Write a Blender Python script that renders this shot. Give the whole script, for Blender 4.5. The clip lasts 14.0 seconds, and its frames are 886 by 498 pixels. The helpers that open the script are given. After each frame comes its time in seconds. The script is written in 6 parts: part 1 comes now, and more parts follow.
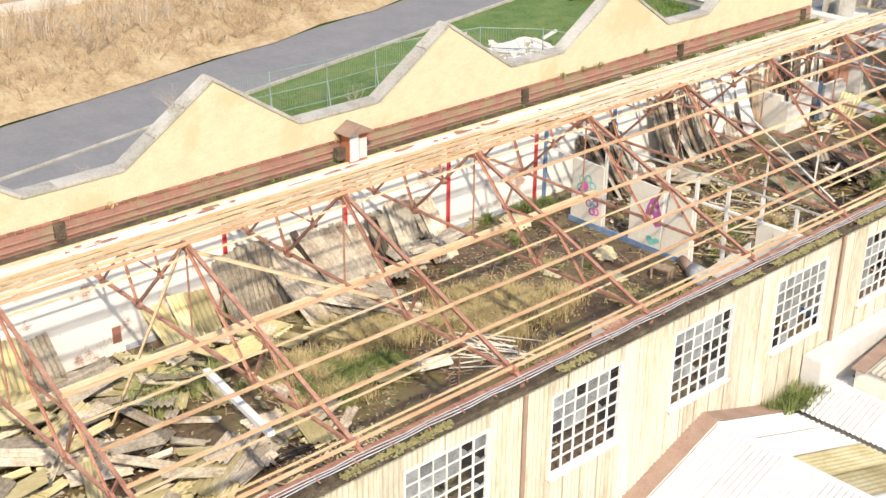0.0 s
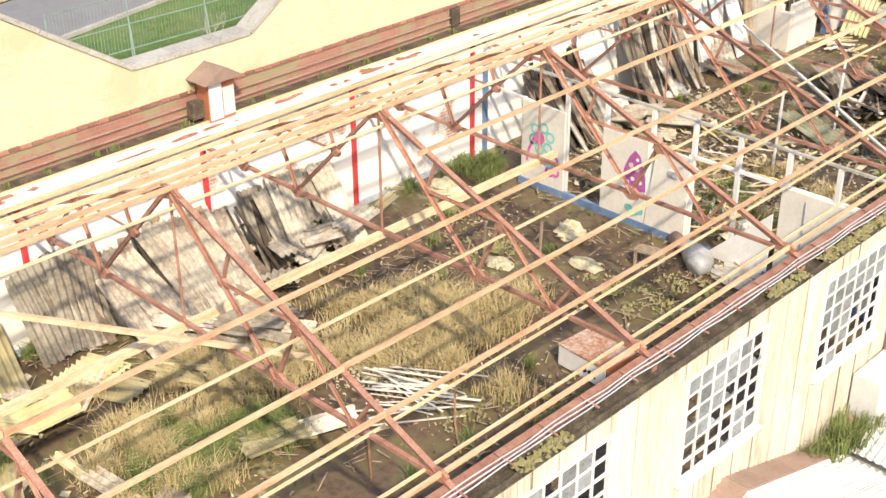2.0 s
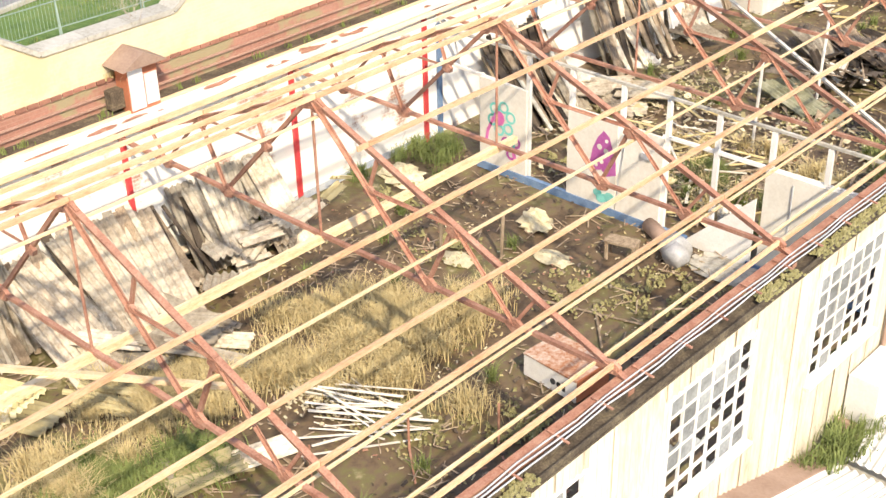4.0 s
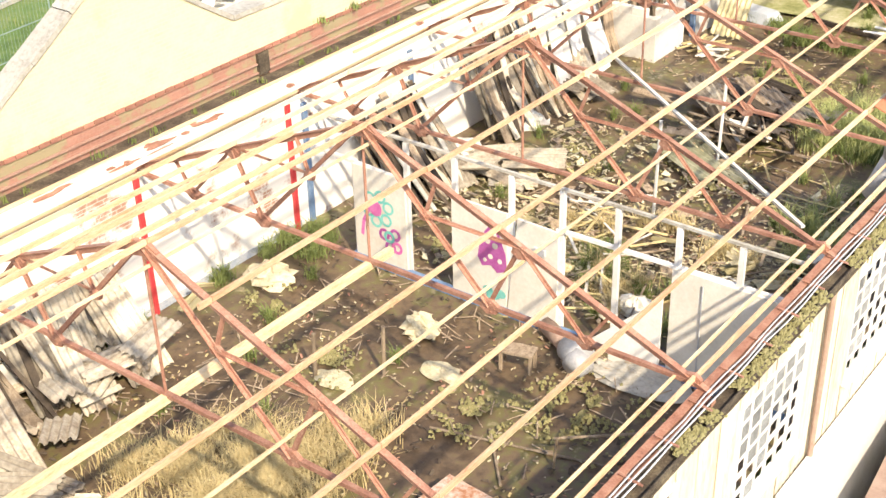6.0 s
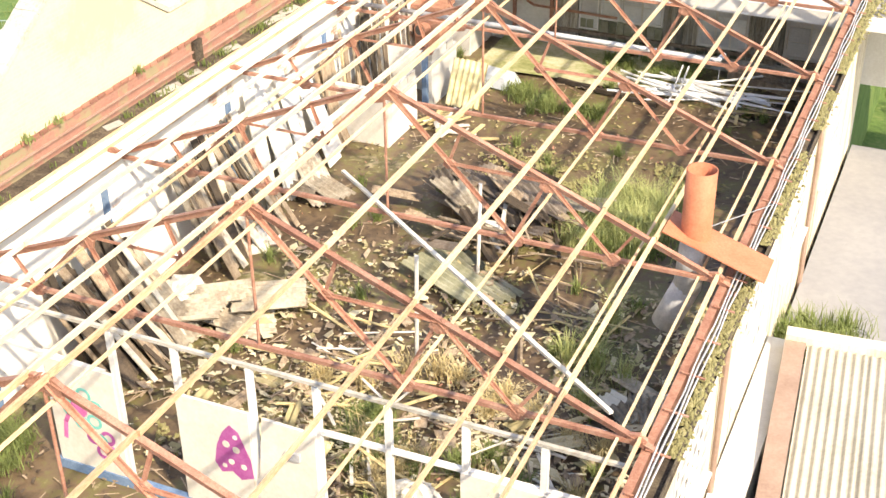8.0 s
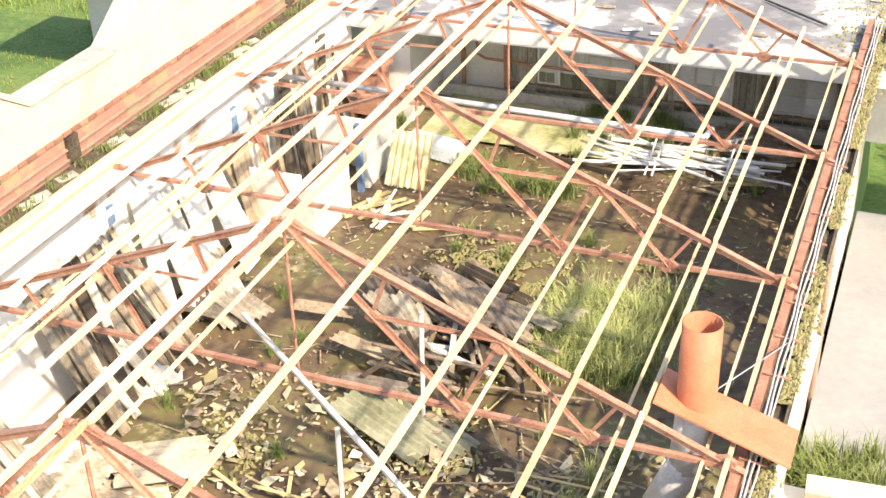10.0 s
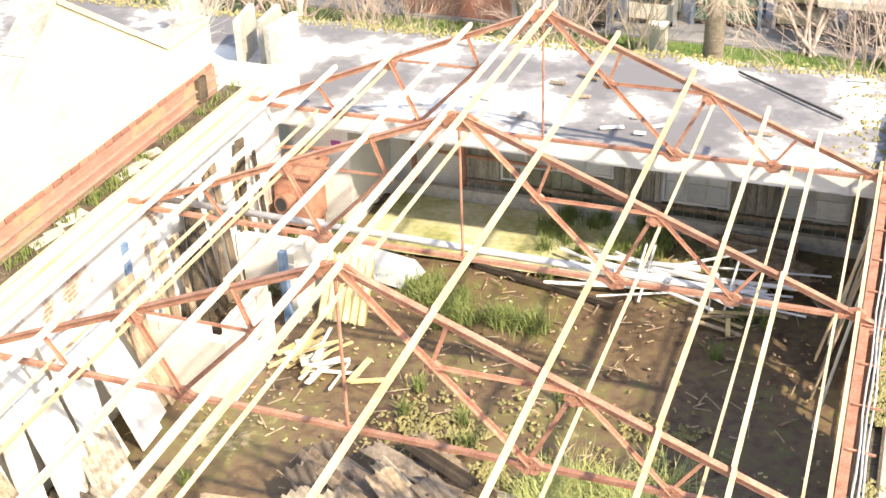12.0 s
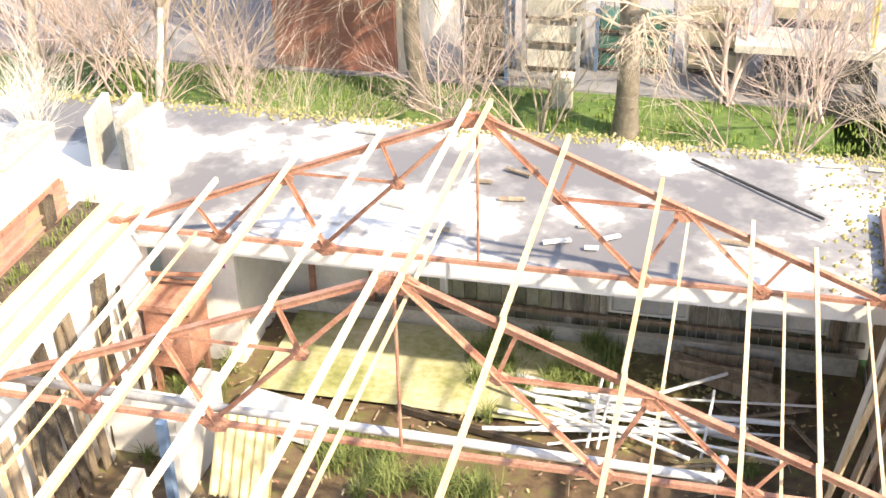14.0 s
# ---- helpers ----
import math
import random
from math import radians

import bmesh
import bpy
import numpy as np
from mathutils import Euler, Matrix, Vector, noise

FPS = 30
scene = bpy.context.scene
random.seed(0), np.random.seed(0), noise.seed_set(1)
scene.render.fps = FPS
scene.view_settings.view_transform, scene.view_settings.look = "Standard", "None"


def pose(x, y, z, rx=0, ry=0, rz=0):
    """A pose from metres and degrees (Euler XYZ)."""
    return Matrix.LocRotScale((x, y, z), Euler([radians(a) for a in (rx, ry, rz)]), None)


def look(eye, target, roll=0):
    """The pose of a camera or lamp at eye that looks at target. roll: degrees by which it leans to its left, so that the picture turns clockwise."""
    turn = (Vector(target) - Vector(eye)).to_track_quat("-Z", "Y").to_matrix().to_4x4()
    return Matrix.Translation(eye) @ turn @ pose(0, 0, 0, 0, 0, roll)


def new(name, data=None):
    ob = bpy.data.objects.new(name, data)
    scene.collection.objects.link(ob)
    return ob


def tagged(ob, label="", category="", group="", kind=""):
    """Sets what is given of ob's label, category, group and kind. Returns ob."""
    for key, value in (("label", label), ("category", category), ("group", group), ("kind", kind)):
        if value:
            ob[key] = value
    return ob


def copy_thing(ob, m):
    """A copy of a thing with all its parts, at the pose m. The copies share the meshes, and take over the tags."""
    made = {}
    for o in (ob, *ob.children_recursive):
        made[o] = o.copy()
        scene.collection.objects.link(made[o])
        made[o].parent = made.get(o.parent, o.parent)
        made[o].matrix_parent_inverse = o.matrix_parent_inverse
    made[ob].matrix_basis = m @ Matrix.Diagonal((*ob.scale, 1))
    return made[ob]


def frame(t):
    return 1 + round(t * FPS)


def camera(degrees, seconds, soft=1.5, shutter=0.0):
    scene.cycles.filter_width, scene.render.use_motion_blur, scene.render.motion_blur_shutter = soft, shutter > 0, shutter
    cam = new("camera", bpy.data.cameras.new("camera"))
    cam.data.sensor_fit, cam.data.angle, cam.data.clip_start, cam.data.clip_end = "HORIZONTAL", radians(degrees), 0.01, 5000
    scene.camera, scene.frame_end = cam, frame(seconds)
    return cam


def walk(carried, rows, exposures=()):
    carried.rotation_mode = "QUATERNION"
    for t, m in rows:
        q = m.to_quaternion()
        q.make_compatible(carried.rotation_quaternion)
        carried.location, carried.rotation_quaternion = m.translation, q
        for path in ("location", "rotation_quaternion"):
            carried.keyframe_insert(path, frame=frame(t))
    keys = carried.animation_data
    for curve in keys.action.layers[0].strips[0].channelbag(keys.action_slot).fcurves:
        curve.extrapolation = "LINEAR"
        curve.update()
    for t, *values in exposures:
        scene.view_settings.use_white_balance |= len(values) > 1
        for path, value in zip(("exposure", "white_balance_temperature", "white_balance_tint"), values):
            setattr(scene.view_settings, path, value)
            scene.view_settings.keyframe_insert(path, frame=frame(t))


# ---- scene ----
cam = camera(37.9, 14.0)

PATH = [
    (0, (20.782, -44.365, 15.81), (19.45, -43.129, 14.975), 0.6),
    (0.5, (18.965, -42.289, 15.304), (17.671, -41.047, 14.42), 0.1),
    (1, (17.175, -40.451, 14.609), (15.931, -39.183, 13.689), -0.4),
    (1.5, (15.574, -38.819, 13.763), (14.339, -37.557, 12.824), -0.3),
    (2, (14.2, -37.076, 12.935), (12.969, -35.823, 11.98), -0.4),
    (2.5, (12.832, -35.396, 12.157), (11.615, -34.149, 11.174), -0.3),
    (2.7, (12.729, -35.316, 12.122), (11.518, -34.066, 11.137), -0.2),
    (4.8, (12.8, -34.385, 12.398), (11.635, -33.112, 11.387), -2.0),
    (5, (12.645, -34.097, 12.403), (11.483, -32.818, 11.396), -2.1),
    (5.5, (11.861, -33.32, 12.429), (10.741, -32.002, 11.426), -1.8),
    (6, (10.993, -32.374, 12.591), (9.93, -31.011, 11.586), -1.6),
    (6.5, (10.157, -31.47, 12.816), (9.214, -30.024, 11.805), -1.3),
    (7, (9.351, -30.384, 13.031), (8.528, -28.877, 12.006), -0.7),
    (7.5, (8.823, -29.324, 13.036), (8.065, -27.783, 12.011), -0.7),
    (8, (8.186, -28.215, 12.968), (7.487, -26.645, 11.945), -0.6),
    (8.2, (7.959, -27.792, 12.949), (7.28, -26.214, 11.925), -0.5),
    (10.3, (6.552, -22.716, 12.33), (5.893, -21.123, 11.315), -2.0),
    (10.5, (6.403, -22.244, 12.343), (5.745, -20.65, 11.33), -2.0),
    (11, (6.067, -20.96, 12.334), (5.407, -19.365, 11.323), -2.2),
    (11.5, (5.741, -19.855, 12.203), (5.098, -18.251, 11.196), -2.2),
    (12, (5.377, -18.601, 12.12), (4.754, -16.99, 11.112), -2.3),
    (12.5, (4.968, -17.433, 12.041), (4.374, -15.811, 11.032), -2.0),
    (13, (4.418, -16.297, 11.913), (3.867, -14.659, 10.906), -1.7),
    (13.5, (3.81, -15.487, 11.85), (3.313, -13.831, 10.845), -1.7),
    (14, (3.216, -14.614, 11.851), (2.794, -12.938, 10.845), -1.4),
]
walk(cam, [(t, look(eye, target, roll)) for t, eye, target, roll in PATH],
     [(0, 0.60, 6950, 12), (2.7, 0.85, 7100, 12), (5, 1.02, 7200, 12), (8, 1.25, 7400, 12), (10.5, 1.42, 7450, 11), (14, 1.57, 7450, 12)])

# ---- light ----
def daylight():
    world = bpy.data.worlds.new("sky")
    scene.world = world
    world.use_nodes = True
    nt = world.node_tree
    sky = nt.nodes.new("ShaderNodeTexSky")
    sky.sky_type, sky.sun_disc = "NISHITA", False
    sky.sun_elevation, sky.sun_rotation = radians(SUN_UP), radians(90 - SUN_TURN)
    back = nt.nodes["Background"]
    back.inputs["Strength"].default_value = 0.15
    nt.links.new(sky.outputs[0], back.inputs["Color"])
    data = bpy.data.lights.new("sun", "SUN")
    data.energy, data.angle, data.color = 3.3, radians(1.5), (1.0, 0.91, 0.76)
    lamp = new("sun", data)
    e, a = radians(SUN_UP), radians(SUN_TURN)
    way = Vector((math.cos(e) * math.cos(a), math.cos(e) * math.sin(a), math.sin(e)))
    lamp.matrix_world = look(way * 60, (0, 0, 0))


SUN_UP, SUN_TURN = 43, -31
daylight()


# ---- materials ----
def surface(name, colors, scale=3.0, rough=0.8, metal=0.0, bump=0.25, vary=0.15, stretch=(1, 1, 1), spread=0.5, grain=0.45):
    """A worn surface: two or three colours mixed by coarse and fine noise, with grain relief."""
    m = bpy.data.materials.new(name)
    m.use_nodes = True
    nt = m.node_tree
    bsdf = nt.nodes["Principled BSDF"]
    L, N = nt.links.new, nt.nodes.new
    co = N("ShaderNodeTexCoord")
    mp = N("ShaderNodeMapping")
    mp.inputs["Scale"].default_value = stretch
    info = N("ShaderNodeObjectInfo")
    shift = N("ShaderNodeVectorMath")
    shift.operation = "MULTIPLY_ADD"
    L(co.outputs["Object"], mp.inputs["Vector"])
    comb = N("ShaderNodeCombineXYZ")
    for k in range(3):
        L(info.outputs["Random"], comb.inputs[k])
    shift.inputs[1].default_value = (37, 53, 19)
    L(comb.outputs[0], shift.inputs[0])
    L(mp.outputs[0], shift.inputs[2])
    coarse, fine = N("ShaderNodeTexNoise"), N("ShaderNodeTexNoise")
    for tex, s, d in ((coarse, scale, 5), (fine, scale * 9, 6)):
        tex.inputs["Scale"].default_value, tex.inputs["Detail"].default_value = s, d
        tex.inputs["Roughness"].default_value = 0.62
        L(shift.outputs[0], tex.inputs["Vector"])
    add = N("ShaderNodeMath")
    add.operation = "MULTIPLY_ADD"
    L(fine.outputs["Fac"], add.inputs[0])
    add.inputs[1].default_value = grain
    half = N("ShaderNodeMath")
    half.operation = "MULTIPLY"
    half.inputs[1].default_value = 1 - grain
    L(coarse.outputs["Fac"], half.inputs[0])
    L(half.outputs[0], add.inputs[2])
    ramp = N("ShaderNodeValToRGB")
    els = ramp.color_ramp.elements
    n = len(colors)
    lo, hi = 0.5 - 0.3 * spread, 0.5 + 0.3 * spread
    while len(els) < n:
        els.new(0.5)
    for k, c in enumerate(colors):
        els[k].position = lo + (hi - lo) * k / max(1, n - 1)
        els[k].color = (*c, 1)
    L(add.outputs[0], ramp.inputs["Fac"])
    hsv = N("ShaderNodeHueSaturation")
    val = N("ShaderNodeMapRange")
    val.inputs["To Min"].default_value, val.inputs["To Max"].default_value = 1 - vary, 1 + vary
    L(info.outputs["Random"], val.inputs["Value"])
    L(val.outputs[0], hsv.inputs["Value"])
    L(ramp.outputs["Color"], hsv.inputs["Color"])
    L(hsv.outputs["Color"], bsdf.inputs["Base Color"])
    bsdf.inputs["Roughness"].default_value, bsdf.inputs["Metallic"].default_value = rough, metal
    bp = N("ShaderNodeBump")
    bp.inputs["Strength"].default_value, bp.inputs["Distance"].default_value = bump, 0.02
    L(fine.outputs["Fac"], bp.inputs["Height"])
    L(bp.outputs["Normal"], bsdf.inputs["Normal"])
    return m


def brickwork(name, c1, c2, mortar, rough=0.9, wash=None, wash_level=0.5, wash_scale=0.5):
    """Brick courses 225 x 75 mm on walls that run along y, with patches of wash or stain."""
    m = surface(name, [c1, c2], 2.0, rough, bump=0.3, vary=0.0)
    nt = m.node_tree
    L, N = nt.links.new, nt.nodes.new
    bsdf = nt.nodes["Principled BSDF"]
    base = bsdf.inputs["Base Color"].links[0].from_socket
    co = N("ShaderNodeTexCoord")
    sep, com = N("ShaderNodeSeparateXYZ"), N("ShaderNodeCombineXYZ")
    L(co.outputs["Object"], sep.inputs[0])
    sm = N("ShaderNodeMath")
    sm.operation = "ADD"
    L(sep.outputs["Y"], sm.inputs[0])
    L(sep.outputs["X"], sm.inputs[1])
    L(sm.outputs[0], com.inputs["X"])
    L(sep.outputs["Z"], com.inputs["Y"])
    tex = N("ShaderNodeTexBrick")
    tex.inputs["Scale"].default_value = 1.0
    tex.inputs["Brick Width"].default_value, tex.inputs["Row Height"].default_value = 0.225, 0.075
    tex.inputs["Mortar Size"].default_value = 0.007
    tex.inputs["Mortar"].default_value = (*mortar, 1)
    L(com.outputs[0], tex.inputs["Vector"])
    L(base, tex.inputs["Color1"])
    dark = N("ShaderNodeHueSaturation")
    dark.inputs["Value"].default_value = 0.94
    L(base, dark.inputs["Color"])
    L(dark.outputs[0], tex.inputs["Color2"])
    out = tex.outputs["Color"]
    if wash:
        nz = N("ShaderNodeTexNoise")
        nz.inputs["Scale"].default_value, nz.inputs["Detail"].default_value = wash_scale, 8
        nz.inputs["Roughness"].default_value = 0.65
        L(co.outputs["Object"], nz.inputs["Vector"])
        rp = N("ShaderNodeValToRGB")
        rp.color_ramp.elements[0].position, rp.color_ramp.elements[1].position = wash_level - 0.04, wash_level + 0.04
        L(nz.outputs["Fac"], rp.inputs["Fac"])
        mx = N("ShaderNodeMix")
        mx.data_type = "RGBA"
        L(rp.outputs["Color"], mx.inputs[0])
        L(out, mx.inputs[6])
        mx.inputs[7].default_value = (*wash, 1)
        out = mx.outputs[2]
    L(out, bsdf.inputs["Base Color"])
    return m


EAVES = surface("white_eaves_paint", [(0.40, 0.22, 0.14), (0.72, 0.68, 0.62), (0.80, 0.78, 0.74), (0.82, 0.81, 0.78)], 0.9, 0.7, spread=0.9, grain=0.3)
ASB_DARK = surface("dirty_corrugated_cement", [(0.07, 0.055, 0.045), (0.19, 0.155, 0.125), (0.36, 0.31, 0.26)], 1.4, 0.9, vary=0.5, spread=0.7, grain=0.4)
ASB_GREEN = surface("mossy_corrugated_cement", [(0.12, 0.12, 0.07), (0.24, 0.24, 0.16), (0.36, 0.35, 0.27)], 1.2, 0.9, vary=0.3, grain=0.3)
RUST = surface("rusty_red_steel", [(0.24, 0.105, 0.072), (0.38, 0.19, 0.13), (0.47, 0.29, 0.21)], 4, 0.75, 0.1, 0.3)
PURLIN = surface("weathered_purlin", [(0.50, 0.30, 0.16), (0.65, 0.49, 0.30), (0.71, 0.59, 0.41)], 2.5, 0.75, 0.0, 0.3, stretch=(3, 0.5, 3))
PURLIN_PALE = surface("pale_purlin", [(0.59, 0.43, 0.27), (0.74, 0.65, 0.47), (0.79, 0.73, 0.58)], 2.5, 0.75, 0.0, 0.3, stretch=(3, 0.5, 3))
WHITE_WALL = brickwork("whitewashed_brick", (0.36, 0.19, 0.13), (0.45, 0.27, 0.2), (0.6, 0.57, 0.5), wash=(0.84, 0.82, 0.77), wash_level=0.40, wash_scale=0.9)
BUFF = brickwork("buff_brick", (0.57, 0.50, 0.33), (0.70, 0.62, 0.43), (0.64, 0.57, 0.40), wash=(0.56, 0.48, 0.30), wash_level=0.60)
REDBRICK = brickwork("red_brick", (0.28, 0.14, 0.105), (0.42, 0.22, 0.165), (0.35, 0.20, 0.15), wash=(0.30, 0.25, 0.15), wash_level=0.53, wash_scale=1.5)
PURLIN_RUST = surface("rust_stained_purlin", [(0.43, 0.22, 0.12), (0.60, 0.385, 0.23), (0.67, 0.51, 0.34)], 2.5, 0.75, 0.0, 0.3, stretch=(3, 0.5, 3))
RED_SINGLE = surface("loose_red_brick", [(0.28, 0.12, 0.09), (0.38, 0.19, 0.13)], 6, 0.9, vary=0.3)
CONCRETE = surface("weathered_concrete", [(0.26, 0.24, 0.20), (0.42, 0.40, 0.35), (0.50, 0.48, 0.44)], 1.5, 0.9)
PALE_CONCRETE = surface("pale_render", [(0.62, 0.58, 0.50), (0.76, 0.73, 0.66)], 1.5, 0.9)
MUD = surface("mud_floor", [(0.05, 0.034, 0.021), (0.08, 0.054, 0.033), (0.13, 0.09, 0.055), (0.13, 0.12, 0.045), (0.34, 0.28, 0.18)], 0.6, 0.5, bump=0.9, spread=0.55, grain=0.45)
SLAB = surface("mossy_slab", [(0.10, 0.12, 0.03), (0.27, 0.28, 0.12), (0.44, 0.42, 0.28), (0.58, 0.55, 0.46)], 0.9, 0.85, spread=0.75, grain=0.35)
GRASS_SOIL = surface("grass_ground", [(0.05, 0.09, 0.02), (0.10, 0.17, 0.04), (0.17, 0.20, 0.07)], 0.8, 0.95, bump=0.8)
ASPHALT = surface("asphalt", [(0.22, 0.22, 0.23), (0.29, 0.285, 0.285)], 0.6, 0.9)
EARTH = surface("dry_bank_earth", [(0.30, 0.21, 0.11), (0.48, 0.36, 0.21), (0.58, 0.48, 0.31)], 0.7, 0.95, bump=0.9)
CLAD = surface("white_cladding", [(0.40, 0.34, 0.24), (0.59, 0.53, 0.42), (0.68, 0.63, 0.53)], 1.6, 0.75, stretch=(1, 1, 0.2), vary=0.14)
WHITE_PAINT = surface("white_paint", [(0.66, 0.64, 0.6), (0.8, 0.79, 0.76)], 3, 0.6)
FELT = surface("pale_roof_felt", [(0.17, 0.165, 0.175), (0.22, 0.215, 0.22), (0.27, 0.26, 0.26), (0.66, 0.62, 0.57), (0.76, 0.73, 0.68)], 0.4, 0.85, bump=0.2, spread=0.22, grain=0.14)
MOSS = surface("moss", [(0.16, 0.14, 0.06), (0.27, 0.25, 0.11), (0.40, 0.36, 0.20)], 8, 1.0, bump=1.0)
ZINC = surface("galvanised_steel", [(0.34, 0.35, 0.37), (0.58, 0.58, 0.59)], 3, 0.6, 0.12, 0.15)
DARK = surface("dark_gutter_dirt", [(0.03, 0.022, 0.015), (0.085, 0.065, 0.045), (0.19, 0.155, 0.10)], 3, 0.95)
ASBESTOS = surface("grey_corrugated_cement", [(0.10, 0.08, 0.06), (0.30, 0.25, 0.19), (0.50, 0.45, 0.36), (0.62, 0.57, 0.48)], 1.3, 0.9, vary=0.5, spread=0.75, grain=0.4)
ASB_YELLOW = surface("lichen_corrugated_cement", [(0.32, 0.27, 0.13), (0.46, 0.40, 0.22), (0.58, 0.52, 0.34)], 0.8, 0.9, vary=0.4, grain=0.25)
ROOF_WHITE = surface("white_roof_sheet", [(0.66, 0.64, 0.62), (0.8, 0.79, 0.77)], 1.0, 0.6)
ROOF_GREY = surface("grey_roof_sheet", [(0.40, 0.37, 0.30), (0.58, 0.54, 0.45)], 1.2, 0.8)
BROWN = surface("brown_flashing", [(0.26, 0.17, 0.13), (0.38, 0.27, 0.21)], 2, 0.7)
ORANGE = surface("orange_rusted_flue", [(0.40, 0.125, 0.06), (0.52, 0.20, 0.11)], 3, 0.7)
RED_PAINT = surface("red_paint", [(0.5, 0.03, 0.04), (0.62, 0.07, 0.07)], 5, 0.6)
BLUE_PAINT = surface("blue_paint", [(0.07, 0.14, 0.27), (0.20, 0.29, 0.42)], 4, 0.65)
GLASS_DIRTY = surface("dirty_glass", [(0.08, 0.085, 0.09), (0.34, 0.36, 0.36)], 2.5, 0.4, vary=0.4)
GLASS_WHITE = surface("whitened_glass", [(0.55, 0.55, 0.53), (0.74, 0.74, 0.72)], 2.0, 0.5, vary=0.2)
WOOD = surface("old_timber", [(0.13, 0.09, 0.06), (0.30, 0.23, 0.16), (0.44, 0.36, 0.27)], 2.5, 0.85, stretch=(4, 4, 0.6), vary=0.3)
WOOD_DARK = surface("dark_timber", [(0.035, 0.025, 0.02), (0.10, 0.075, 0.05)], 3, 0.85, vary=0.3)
STRAW = surface("dry_grass", [(0.44, 0.34, 0.16), (0.66, 0.55, 0.30)], 3, 0.95, vary=0.2)
LEAF = surface("green_blades", [(0.12, 0.17, 0.04), (0.25, 0.29, 0.10)], 3, 0.9, vary=0.2)
TWIG = surface("bare_twigs", [(0.36, 0.29, 0.22), (0.56, 0.48, 0.39)], 3, 0.9)
BARK = surface("grey_bark", [(0.16, 0.13, 0.10), (0.34, 0.29, 0.23)], 5, 0.95, bump=0.8)
PLASTIC = surface("white_plastic", [(0.62, 0.63, 0.64), (0.78, 0.79, 0.8)], 2, 0.4)
CREAM = surface("cream_foam", [(0.5, 0.44, 0.28), (0.68, 0.62, 0.45)], 3, 0.95, bump=0.8)
PINK = surface("pink_spray", [(0.52, 0.10, 0.32), (0.62, 0.2, 0.42)], 6, 0.8)
TEAL = surface("teal_spray", [(0.10, 0.48, 0.42), (0.25, 0.58, 0.52)], 6, 0.8)
PURPLE = surface("purple_spray", [(0.36, 0.06, 0.27), (0.48, 0.14, 0.38)], 6, 0.8)
BLACK = surface("black_rubber", [(0.02, 0.02, 0.02), (0.05, 0.05, 0.05)], 4, 0.7)


